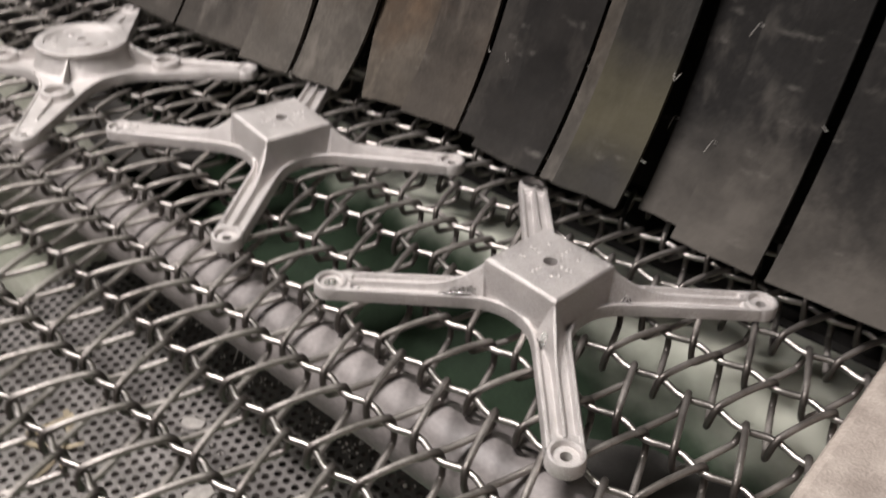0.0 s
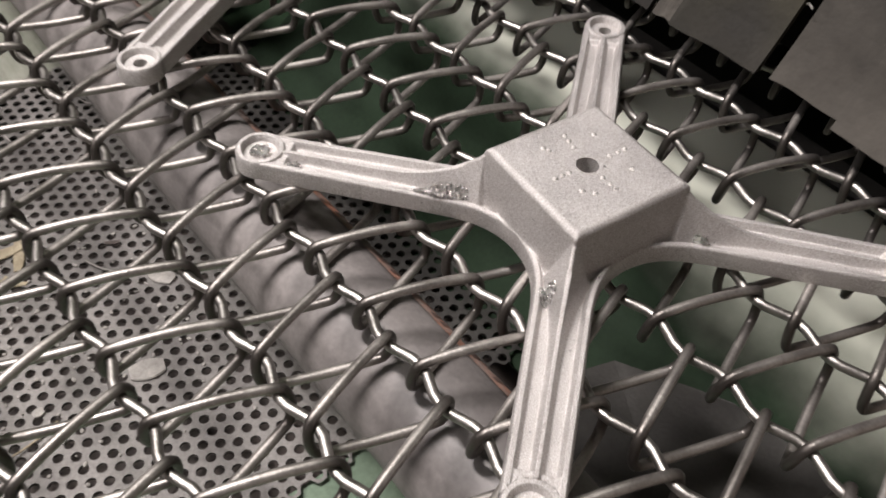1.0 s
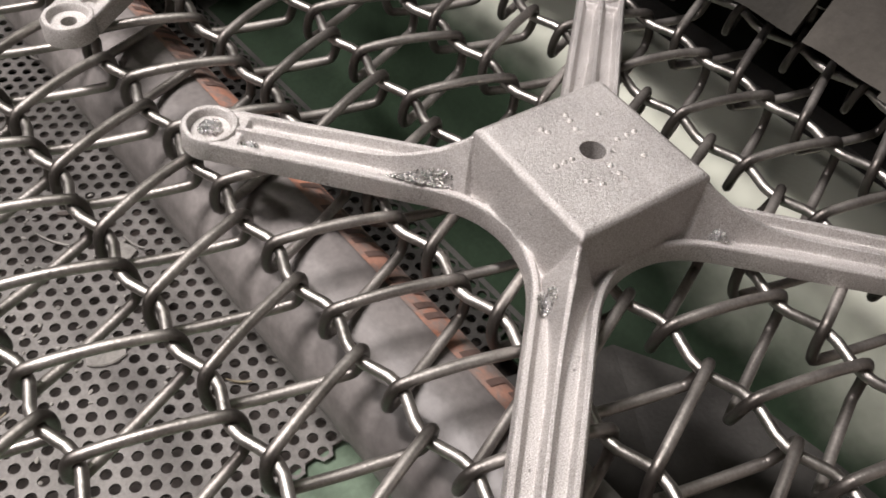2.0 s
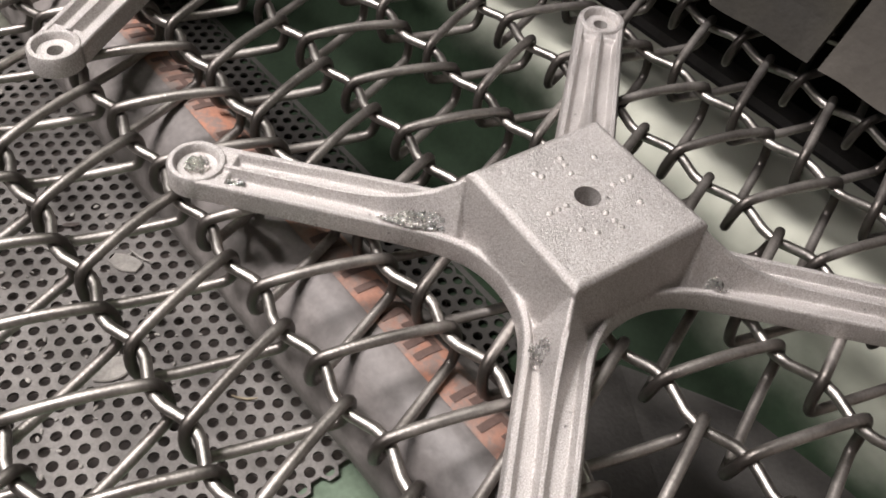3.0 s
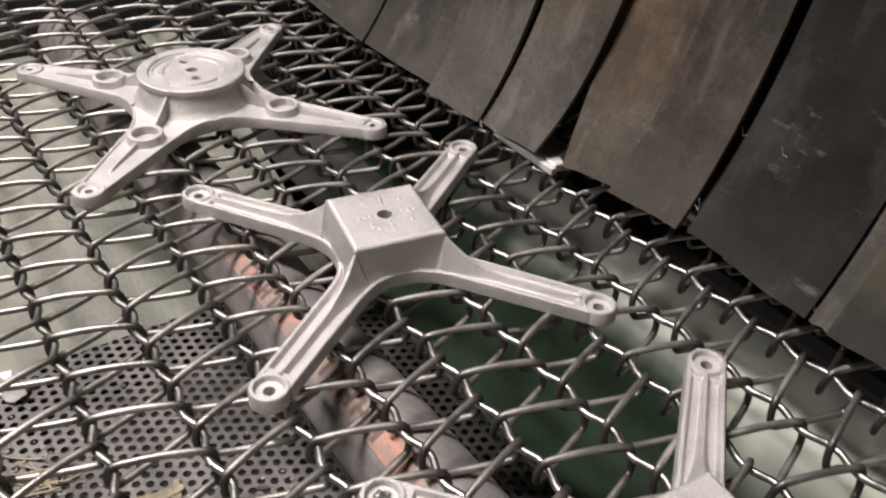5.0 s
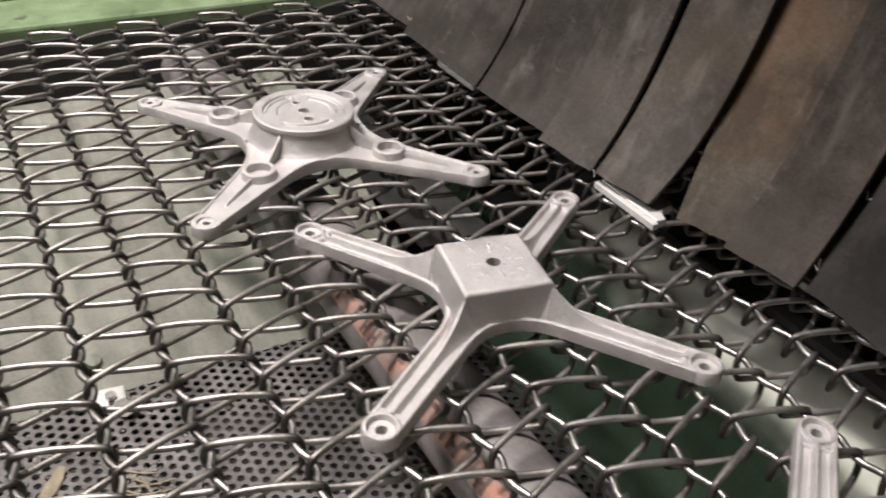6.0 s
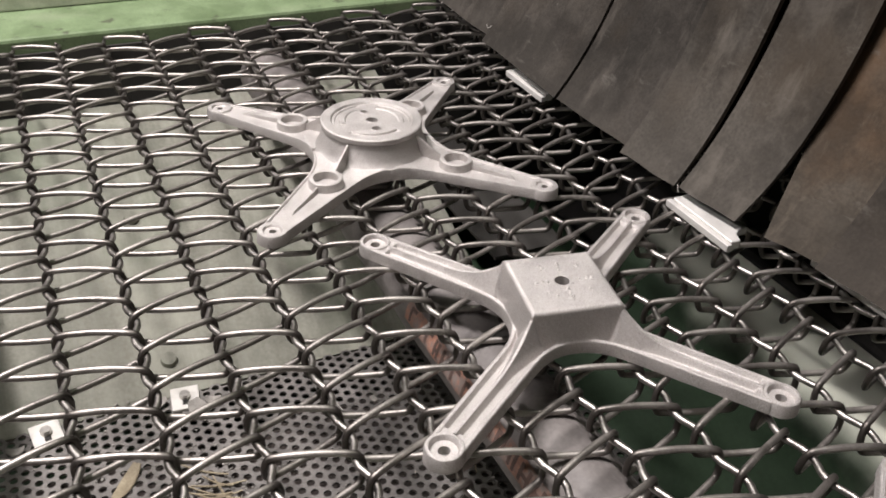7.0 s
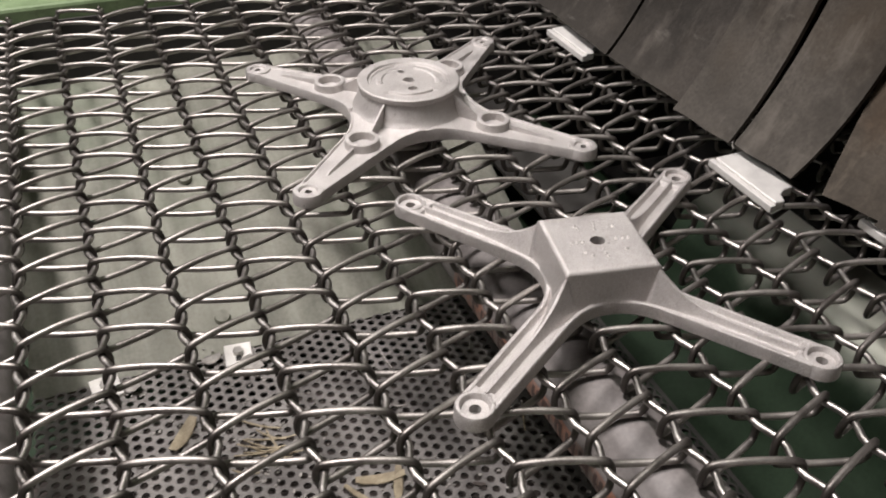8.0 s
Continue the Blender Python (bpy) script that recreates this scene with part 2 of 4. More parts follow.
PLASTER = material("grey_hall_wall", (0.33, 0.33, 0.315), 0.8, 0.0, (0.26, 0.26, 0.25), 1, 40, 0.2, 0.1)


# ---- mesh helpers ----
def mesh_of(name, verts, faces, mat, smooth=False):
    me = bpy.data.meshes.new(name)
    me.from_pydata([tuple(v) for v in verts], [], [tuple(f) for f in faces])
    me.materials.append(mat)
    if smooth:
        me.polygons.foreach_set("use_smooth", [True] * len(me.polygons))
    me.update()
    return me


def put(name, me, parent=None, m=None, label="", category="", group="", kind=""):
    ob = new(name, me)
    if parent:
        ob.parent = parent
    if m is not None:
        ob.matrix_basis = m
    return tagged(ob, label, category, group, kind)


def box_data(x0, x1, y0, y1, z0, z1, bevel=0.0):
    bm = bmesh.new()
    bmesh.ops.create_cube(bm, size=1, matrix=Matrix.Translation(((x0 + x1) / 2, (y0 + y1) / 2, (z0 + z1) / 2)) @ Matrix.Diagonal((x1 - x0, y1 - y0, z1 - z0, 1)))
    if bevel:
        bmesh.ops.bevel(bm, geom=bm.edges[:], offset=bevel, segments=2, affect="EDGES", profile=0.5)
    return bm


def from_bm(name, bm, mat, smooth=False):
    me = bpy.data.meshes.new(name)
    bmesh.ops.recalc_face_normals(bm, faces=bm.faces[:])
    bm.to_mesh(me)
    bm.free()
    me.materials.append(mat)
    if smooth:
        me.polygons.foreach_set("use_smooth", [True] * len(me.polygons))
    return me


def box(name, x0, x1, y0, y1, z0, z1, mat, bevel=0.0, **tags):
    return put(name, from_bm(name, box_data(x0, x1, y0, y1, z0, z1, bevel), mat), **tags)


def tube(points, radius, sides):
    """Verts and faces of a round wire along points."""
    P = np.array(points, float)
    T = np.gradient(P, axis=0)
    T /= np.linalg.norm(T, axis=1)[:, None]
    verts, faces = [], []
    up = np.array([0.31, 0.17, 0.93])
    n = len(P)
    for k in range(n):
        side = np.cross(T[k], up)
        side /= np.linalg.norm(side)
        up = np.cross(side, T[k])
        for j in range(sides):
            a = 2 * math.pi * j / sides
            verts.append(P[k] + radius * (math.cos(a) * side + math.sin(a) * up))
    for k in range(n - 1):
        for j in range(sides):
            i = (j + 1) % sides
            faces.append((k * sides + j, k * sides + i, (k + 1) * sides + i, (k + 1) * sides + j))
    faces.append(tuple(reversed(range(sides))))
    faces.append(tuple(range((n - 1) * sides, n * sides)))
    return verts, faces


def revolve(profile, segments, cx=0.0, cy=0.0):
    """A closed ring profile of (radius, height), turned round the upright axis."""
    verts, faces, n = [], [], len(profile)
    for k in range(segments):
        a = 2 * math.pi * k / segments
        verts += [(cx + r * math.cos(a), cy + r * math.sin(a), z) for r, z in profile]
    for k in range(segments):
        for j in range(n):
            i, nxt = (j + 1) % n, (k + 1) % segments
            faces.append((k * n + j, nxt * n + j, nxt * n + i, k * n + i))
    return verts, faces


def smooth_sharp(me, deg=35):
    me.polygons.foreach_set("use_smooth", [True] * len(me.polygons))
    me.set_sharp_from_angle(angle=math.radians(deg))
    return me


def gather(*lots):
    verts, faces = [], []
    for v, f in lots:
        base = len(verts)
        verts += list(v)
        faces += [tuple(base + i for i in face) for face in f]
    return verts, faces


# ---- the hall ----
box("floor", -4, 4, -4, 4, -1.0, -0.9, CONCRETE, kind="structure", label="grey concrete workshop floor")
box("ceiling", -4, 4, -4, 4, 3.2, 3.3, PLASTER, kind="structure", label="grey workshop ceiling")
box("wall_north", -4, 4, 4, 4.1, -0.9, 3.2, PLASTER, kind="structure", label="grey plastered workshop wall")
box("wall_south", -4, 4, -4.1, -4, -0.9, 3.2, PLASTER, kind="structure", label="grey plastered workshop wall")
box("wall_west", -4.1, -4, -4, 4, -0.9, 3.2, PLASTER, kind="structure", label="grey plastered workshop wall")
box("wall_east", 4, 4.1, -4, 4, -0.9, 3.2, PLASTER, kind="structure", label="grey plastered workshop wall")


def added_lamp(x, y, z, length, width, watts, turn):
    """A fluorescent batten added out of view, to give the belt its highlights and shadows."""
    lamp = put("added_batten", None, m=pose(x, y, z, 0, 0, turn), label="white fluorescent batten, added out of view to light the conveyor", category="lamp", group="hall lights")
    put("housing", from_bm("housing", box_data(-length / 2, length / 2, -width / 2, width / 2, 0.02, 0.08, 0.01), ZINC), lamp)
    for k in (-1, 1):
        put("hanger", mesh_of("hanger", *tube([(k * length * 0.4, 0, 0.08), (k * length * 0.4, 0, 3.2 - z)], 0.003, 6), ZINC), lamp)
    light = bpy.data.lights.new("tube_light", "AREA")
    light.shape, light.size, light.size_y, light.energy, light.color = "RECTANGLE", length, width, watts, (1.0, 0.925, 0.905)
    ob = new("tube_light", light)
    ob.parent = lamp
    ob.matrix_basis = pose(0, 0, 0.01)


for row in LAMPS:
    added_lamp(*row)

# ---- the machine: rails, hopper, tunnel, screen ----
X0, X1 = -0.803, 0.18      # inner faces of the side rails
BELT_Z = -0.0147           # height of the belt's rods


def far_rail():
    bm = bmesh.new()
    section = [(X0, -0.5), (X0, -0.0085), (X0 - 0.001, -0.006), (X0 - 0.0035, -0.005), (X0 - 0.12, -0.004), (X0 - 0.12, -0.5)]
    a = [bm.verts.new((x, -0.9, z)) for x, z in section]
    b = [bm.verts.new((x, 0.12, z)) for x, z in section]
    bm.faces.new(a)
    bm.faces.new(list(reversed(b)))
    for i in range(len(a)):
        j = (i + 1) % len(a)
        bm.faces.new((a[i], b[i], b[j], a[j]))
    ob = put("side_rail", from_bm("side_rail", bm, GREEN), label="green painted steel side rail beside the wire belt", category="rail")
    put("cap", from_bm("cap", box_data(X0 - 0.16, X0 - 0.08, -0.9, 0.12, -0.004, 0.012, 0.002), ZINC), ob, label="pale worn steel cap strip")
    return ob


far_rail()
near = put("side_rail", None, m=pose(0, 0, 0), label="dusty beige painted side rail beside the wire belt", category="rail")
box("rail_web", X1 + 0.002, X1 + 0.1, -0.9, 0.12, -0.5, 0.0705, BEIGE, 0.002, parent=near)
box("top_flange", X1, X1 + 0.104, -0.9, 0.12, 0.071, 0.08, BEIGE, 0.0035, parent=near)

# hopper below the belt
# This part of the floor is painted darker, for the tunnel's shade.
box("hopper_floor", X0, X1, 0.245, 1.2, -0.34, -0.32, DARK, kind="structure", label="floor below the tunnel, coloured near black for its shade")
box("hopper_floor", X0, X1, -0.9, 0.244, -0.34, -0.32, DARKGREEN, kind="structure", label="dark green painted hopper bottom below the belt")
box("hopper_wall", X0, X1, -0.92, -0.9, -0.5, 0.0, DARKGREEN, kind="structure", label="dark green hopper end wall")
# blasting tunnel behind the curtain, unseen inside; its darkness is put into the colour
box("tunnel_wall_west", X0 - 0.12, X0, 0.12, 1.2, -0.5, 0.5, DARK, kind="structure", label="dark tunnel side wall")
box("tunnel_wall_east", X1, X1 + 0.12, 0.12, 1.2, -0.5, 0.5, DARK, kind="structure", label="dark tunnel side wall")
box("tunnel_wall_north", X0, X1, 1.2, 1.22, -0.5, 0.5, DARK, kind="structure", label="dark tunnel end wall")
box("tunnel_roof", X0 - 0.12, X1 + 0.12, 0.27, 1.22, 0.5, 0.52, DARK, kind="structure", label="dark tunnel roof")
# Out of view; brought forward as a hood that shades the curtain.
box("unseen_cabinet_front", X0 - 0.12, X1 + 0.12, 0.065, 0.27, 0.385, 1.1, GREEN, kind="structure", label="green unseen cabinet front, set forward to shade the curtain's top")
# sheets under the belt at the tunnel mouth
def strip_sheet(name, curve, x0, x1, mat, label):
    """A bent sheet that runs across the machine, from a profile in y and z."""
    section = curve + [(y + 0.001, z - 0.004) for y, z in reversed(curve)]
    bm = bmesh.new()
    a, b = [[bm.verts.new((x, y, z)) for y, z in section] for x in (x0, x1)]
    for i in range(len(section)):
        j = (i + 1) % len(section)
        bm.faces.new((a[i], b[i], b[j], a[j]))
    bm.faces.new(list(reversed(a)))
    bm.faces.new(b)
    put(name, smooth_sharp(from_bm(name, bm, mat), 40), label=label, kind="structure")


strip_sheet("green_chute", [(0.207, -0.104), (0.204, -0.1), (0.165, -0.1), (0.153, -0.102), (0.143, -0.107), (0.135, -0.115), (0.129, -0.126), (0.124, -0.14), (0.119, -0.155), (0.112, -0.168), (0.103, -0.179), (0.091, -0.188), (0.077, -0.195), (0.06, -0.2), (0.036, -0.206)], -0.42, X1, PALE_ABOVE, "dark green painted bent chute sheet, turning pale above")
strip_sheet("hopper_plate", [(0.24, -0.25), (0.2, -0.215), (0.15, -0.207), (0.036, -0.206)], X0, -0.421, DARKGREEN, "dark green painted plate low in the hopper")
# Stands for the sloping sheet's end in shadow; the shade is its colour.
strip_sheet("side_plate", [(0.122, -0.15), (0.0465, -0.15)], X0 + 0.004, -0.5, GRIMY_SHADED, "dark plate in place of the chute sheet's shaded end")
# Near black in place of the shadows that fall towards the curtain.
strip_sheet("ledge_sheet", [(0.236, -0.2), (0.2355, -0.105), (0.231, -0.1), (0.216, -0.1), (0.213, -0.104)], -0.42, X1, DARK, "ledge strip under the tunnel mouth, coloured dark as shadow")
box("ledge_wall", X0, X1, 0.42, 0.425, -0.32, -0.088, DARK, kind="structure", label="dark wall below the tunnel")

PLATE_Z = -0.2
PX0, PX1, PY0, PY1 = -0.484, -0.056, -0.404, 0.058


def screen_plate():
    """A screen of round holes, 9.4 mm apart, in a hexagonal pattern."""
    pitch, hole, thick = 0.0094, 0.003, 0.002
    rowh = pitch * math.sqrt(3) / 2
    hexes = [(pitch / math.sqrt(3) * math.cos(math.radians(30 + 60 * k)), pitch / math.sqrt(3) * math.sin(math.radians(30 + 60 * k))) for k in range(6)]
    ring = [(hole * math.cos(math.radians(30 + 30 * k)), hole * math.sin(math.radians(30 + 30 * k))) for k in range(12)]
    cell_v = np.array([(x, y, 0) for x, y in hexes] + [(x, y, 0) for x, y in ring] + [(x, y, -thick) for x, y in ring])
    cell_f = []
    for k in range(6):
        a, b = k, (k + 1) % 6
        r0, r1, r2 = 6 + 2 * k, 6 + 2 * k + 1, 6 + (2 * k + 2) % 12
        cell_f += [(a, r1, r0), (a, b, r1), (b, r2, r1)]
    for k in range(12):
        a, b = 6 + k, 6 + (k + 1) % 12
        cell_f.append((a, b, b + 12, a + 12))
    centres = []
    for j in range(int((PY1 - PY0) / rowh)):
        for i in range(int((PX1 - PX0) / pitch)):
            centres.append((PX0 + pitch * (i + 0.5 + 0.5 * (j % 2)), PY0 + rowh * (j + 0.5), PLATE_Z))
    centres = np.array(centres)
    ob = put("perforated_screen", None, label="dusty grey perforated steel screen below the wire belt", category="screen")
    # Beyond the roller the colour carries both dirt and the roller's shade.
    for part_of, mat, label in ((centres[:, 1] < -0.052, PLATE, ""), (centres[:, 1] >= -0.052, GRIMY_SHADED, "grimy strip of the screen, with the roller's shade in its colour")):
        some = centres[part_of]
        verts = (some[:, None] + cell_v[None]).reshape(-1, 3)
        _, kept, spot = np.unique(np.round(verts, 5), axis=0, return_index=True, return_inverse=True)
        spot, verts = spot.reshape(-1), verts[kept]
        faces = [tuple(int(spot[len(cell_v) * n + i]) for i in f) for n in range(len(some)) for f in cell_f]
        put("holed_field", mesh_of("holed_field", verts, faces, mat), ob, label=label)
    return ob


screen = screen_plate()


def screen_border():
    """The plain margin of the screen, towards the tunnel."""
    def slab(name, outline, z, thick, mat):
        bm = bmesh.new()
        top = bm.faces.new([bm.verts.new((x, y, z + 0.3 * max(0.0, y - 0.06))) for x, y in outline])
        out = bmesh.ops.extrude_face_region(bm, geom=[top])
        bmesh.ops.translate(bm, verts=[v for v in out["geom"] if isinstance(v, bmesh.types.BMVert)], vec=(0, 0, -thick))
        return from_bm(name, bm, mat)

    put("border", slab("border", [(PX0, PY1 - 0.004), (PX1, PY1 - 0.004), (PX1, 0.067), (PX0, 0.067)], PLATE_Z - 0.0012, 0.003, GRIMY_SHADED), screen, label="grimy plain edge strip")
    put("corner_plate", slab("corner_plate", [(-0.05, -0.03), (0.165, -0.03), (0.165, 0.135), (0.1, 0.125), (0.03, 0.096), (-0.014, 0.076)], PLATE_Z + 0.009, 0.002, GRIMY_SHADED), screen, label="grimy plain corner plate lying on the chute")


screen_border()
# Added sheet: keeps the holes dark, as shade would.
box("screen_backing", PX0, X1, -0.9, 0.075, -0.262, -0.26, BROWN, kind="structure", label="dark brown sheet added below the screen to darken its holes")
def chute():
    """The sloping sheet that leads from the far rail down to the screen."""
    bm = bmesh.new()
    section = [(PX0 - 0.001, PLATE_Z - 0.003), (-0.799, -0.081), (-0.799, -0.084), (PX0 - 0.001, PLATE_Z - 0.006)]
    a, b = [[bm.verts.new((x, y, z)) for x, z in section] for y in (-0.404, 0.045)]
    bm.faces.new(a)
    bm.faces.new(list(reversed(b)))
    for i in range(4):
        j = (i + 1) % 4
        bm.faces.new((a[i], b[i], b[j], a[j]))
    put("chute_sheet", from_bm("chute_sheet", bm, SHEET), label="pale green painted sloping sheet beside the screen", kind="structure")


    slope = [(PX1 - 0.006, PLATE_Z - 0.004), (0.165, PLATE_Z + 0.02), (0.165, PLATE_Z + 0.017), (PX1 - 0.006, PLATE_Z - 0.007)]
    bm = bmesh.new()
    a, b = [[bm.verts.new((x, y, z)) for x, z in slope] for y in (-0.404, -0.031)]
    bm.faces.new(a)
    bm.faces.new(list(reversed(b)))
    for i in range(4):
        j = (i + 1) % 4
        bm.faces.new((a[i], b[i], b[j], a[j]))
    put("chute_sheet", from_bm("chute_sheet", bm, HOPPERGREEN), label="pale green painted sheet beyond the screen's end", kind="structure")


chute()
# The shadow between sheet and rail is put into this wall's colour.
box("hopper_wall_west", X0, X0 + 0.003, -0.9, 0.12, -0.5, -0.02, DARK, kind="structure", label="inner wall below the far rail, coloured dark as shade")


def clip_nut(x, y, turn):
    """A square zinc washer with a bolt, which holds the screen's edge."""
    ob = put("screen_clip", None, m=pose(x, y, PLATE_Z, 0, 0, turn), label="bright square washer with a bolt on the screen's edge", category="clip", group="screen clips")
    put("washer", from_bm("washer", box_data(-0.013, 0.013, -0.011, 0.011, 0.0, 0.003, 0.0006), WHITE), ob)
    bm = bmesh.new()
    bmesh.ops.create_cone(bm, cap_ends=True, segments=6, radius1=0.0042, radius2=0.0042, depth=0.005, matrix=Matrix.Translation((0, 0, 0.0052)))
    put("bolt", from_bm("bolt", bm, ZINC), ob, label="grey hexagon bolt head")
    put("slot", from_bm("slot", box_data(0.0035, 0.0085, -0.0024, 0.0024, 0.0024, 0.0034, 0.0004), DARK), ob, label="dark open slot of the washer")


bm = bmesh.new()
bmesh.ops.create_cone(bm, cap_ends=True, segments=20, radius1=0.007, radius2=0.006, depth=0.004, matrix=Matrix.Translation((0, 0, 0.001)))
put("bolt_head", from_bm("bolt_head", bm, SHEET), m=pose(-0.516, -0.25, PLATE_Z + 0.0104, 0, 21, 0), label="painted round bolt head on the chute sheet", category="bolt")
bm = bmesh.new()
bmesh.ops.create_cone(bm, cap_ends=True, segments=20, radius1=0.007, radius2=0.006, depth=0.004, matrix=Matrix.Translation((0, 0, 0.001)))
put("bolt_head", from_bm("bolt_head", bm, SHEET), m=pose(-0.66, -0.25, -0.133, 0, 21, 0), label="painted round bolt head on the chute sheet", category="bolt")
clip_nut(-0.474, -0.35, 8)
clip_nut(-0.474, -0.246, -6)


# ---- the roller under the belt ----
ROLL_R, ROLL_Y = 0.027, -0.086
ROLL_Z = BELT_Z - 0.0142 - 0.0019 - ROLL_R - 0.0003


def support_roller(y, printed, label):
    length = 0.93
    ob = put("support_roller", None, m=pose(-0.31, y, ROLL_Z), label=label, category="roller", group="rollers under the belt")
    n = 40
    verts, faces = [], []
    xs = [-length / 2 + length * k / 60 for k in range(61)]
    for x in xs:
        for j in range(n):
            a = 2 * math.pi * j / n
            r = ROLL_R + 0.0003 * math.sin(55 * x) * math.sin(2 * a)
            verts.append((x, r * math.cos(a), r * math.sin(a)))
    for k in range(60):
        for j in range(n):
            i = (j + 1) % n
            faces.append((k * n + j, k * n + i, (k + 1) * n + i, (k + 1) * n + j))
    faces += [tuple(range(n)), tuple(range(60 * n, 61 * n))]
    put("sleeve", mesh_of("sleeve", verts, faces, ROLLER, True), ob)

    def curved(x0, x1, a0, a1, lift, mat, name):
        v, f, m = [], [], 6
        for x in (x0, x1):
            for k in range(m + 1):
                a = a0 + (a1 - a0) * k / m
                v.append((x, (ROLL_R + lift) * math.cos(a), (ROLL_R + lift) * math.sin(a)))
        for k in range(m):
            f.append((k, k + 1, m + 2 + k, m + 1 + k))
        return mesh_of(name, v, f, mat, True)

    put("axle", mesh_of("axle", *tube([(-length / 2 - 0.02, 0, 0), (length / 2 + 0.02, 0, 0)], 0.006, 12), ZINC, True), ob)
    if not printed:
        return ob
    band = put("print_band", curved(-0.03, 0.36, math.radians(90 - 15.5), math.radians(90 + 15.5), 0.0006, ORANGE, "print_band"), ob, label="faded orange printed band")
    rng = random.Random(4)
    x = -0.024
    while x < 0.34:
        w, tall = rng.uniform(0.007, 0.0105), math.radians(11.5)
        mid = math.radians(90)
        put("print_mark", curved(x, x + 0.0028, mid - tall, mid + tall, 0.0009, INK, "print_mark"), band)
        kind = rng.choice((1, 2, 2, 2, 3, 3))
        if kind:
            low = mid - tall if kind < 3 else mid - 0.03
            put("print_mark", curved(x + 0.0028, x + w, low, low + 0.095, 0.0009, INK, "print_mark"), band)
        if kind > 1:
            put("print_mark", curved(x + w - 0.0028, x + w, mid - tall, mid + tall * rng.choice((0.2, 1.0)), 0.0009, INK, "print_mark"), band)
        x += w + rng.choice((0.004, 0.005, 0.006, 0.016))
    return ob


ROLL_Y2 = ROLL_Y - 0.3248
roller = support_roller(ROLL_Y, True, "grey rubber covered roller with a faded orange print")
plain_roller = support_roller(ROLL_Y2, False, "plain grey rubber covered roller under the belt")

# ---- the curtain ----


def flap(x0, x1, foot, low, mat, twist=0.0, thick=0.004, height=0.36, left=0.0, right=0.0):
    """A hanging rubber strip, dragged out at its foot. Its origin is the top edge, about which it swings."""
    rows, cols = 26, 8
    verts, faces = [], []
    for side in (0, 1):
        for k in range(rows + 1):
            h = low + (height - low) * k / rows
            out = 0.05 * (1 - math.exp(-(h - low) / 0.08)) + 0.15 * (h - low)
            for j in range(cols + 1):
                u = j / cols
                x = x0 + (x1 - x0) * u + (left * (1 - u) + right * u) * math.exp(-(h - low) / 0.05)
                y = foot + out + twist * (u - 0.5) * math.exp(-(h - low) / 0.1) + 0.0006 * math.sin(5 * u + 30 * x0) * math.exp(-(h - low) / 0.2)
                verts.append((x, y + side * thick, h + 0.0004 * math.sin(9 * u + 50 * x0) * (k == 0)))
    w = cols + 1
    half = (rows + 1) * w
    for k in range(rows):
        for j in range(cols):
            a = k * w + j
            faces.append((a, a + 1, a + w + 1, a + w))
            faces.append((half + a, half + a + w, half + a + w + 1, half + a + 1))
    for j in range(cols):
        faces.append((j, half + j, half + j + 1, j + 1))
        t = rows * w + j
        faces.append((t, t + 1, half + t + 1, half + t))
    for k in range(rows):
        a = k * w
        faces.append((a, a + w, half + a + w, half + a))
        b = a + cols
        faces.append((b, half + b, half + b + w, b + w))
    top = (0.0, foot + 0.104, height)
    verts = [(x - top[0], y - top[1], z - top[2]) for x, y, z in verts]
    return put("curtain_strip", mesh_of("curtain_strip", verts, faces, mat), m=pose(*top), label="hanging grey rubber curtain strip at the tunnel mouth", category="curtain strip", group="curtain strips")


# x from, x to, foot y, foot height, rubber, twist, swing at the start in degrees
STRIPS = [
    (-0.788, -0.642, 0.104, 0.004, 0, 0.0, 0),
    (-0.638, -0.4965, 0.090, 0.004, 0, -0.004, 0),
    (-0.494, -0.388, 0.091, 0.004, 0, 0.004, 0),
    (-0.395, -0.3365, 0.087, 0.003, 1, 0.006, 0),
    (-0.334, -0.2705, 0.095, 0.003, 1, 0.006, 0),
    (-0.284, -0.214, 0.109, 0.004, 2, 0.012, 0),
    (-0.219, -0.168, 0.110, 0.004, 5, 0.008, 0),
    (-0.163, -0.127, 0.117, 0.004, 4, 0.0, -1.0),
    (-0.133, -0.074, 0.112, 0.004, 4, -0.004, -4.0),
    (-0.0718, -0.0606, 0.1118, 0.004, 1, 0.0, -3.6),
    (-0.060, -0.0115, 0.1105, 0.005, 3, 0.002, -3.6),
    (-0.007, 0.036, 0.113, 0.004, 6, 0.0, 0),
    (0.031, 0.086, 0.107, 0.004, 6, 0.0, -3.6),
    (0.0935, 0.178, 0.108, 0.004, 6, 0.004, -3.6),
]
strips = [(flap(a, b, y, z, (RUBBER, RUBBER_PALE, RUBBER_BROWN, RUBBER_OLIVE, RUBBER_DARK, RUBBER_RUSTY, RUBBER_PALE_FOOT)[worn], tw, left=0.025 if worn == 2 else 0.0, right=-0.0125 if -0.34 < a < -0.33 else 0.0), swing) for a, b, y, z, worn, tw, swing in STRIPS]
rng = random.Random(21)
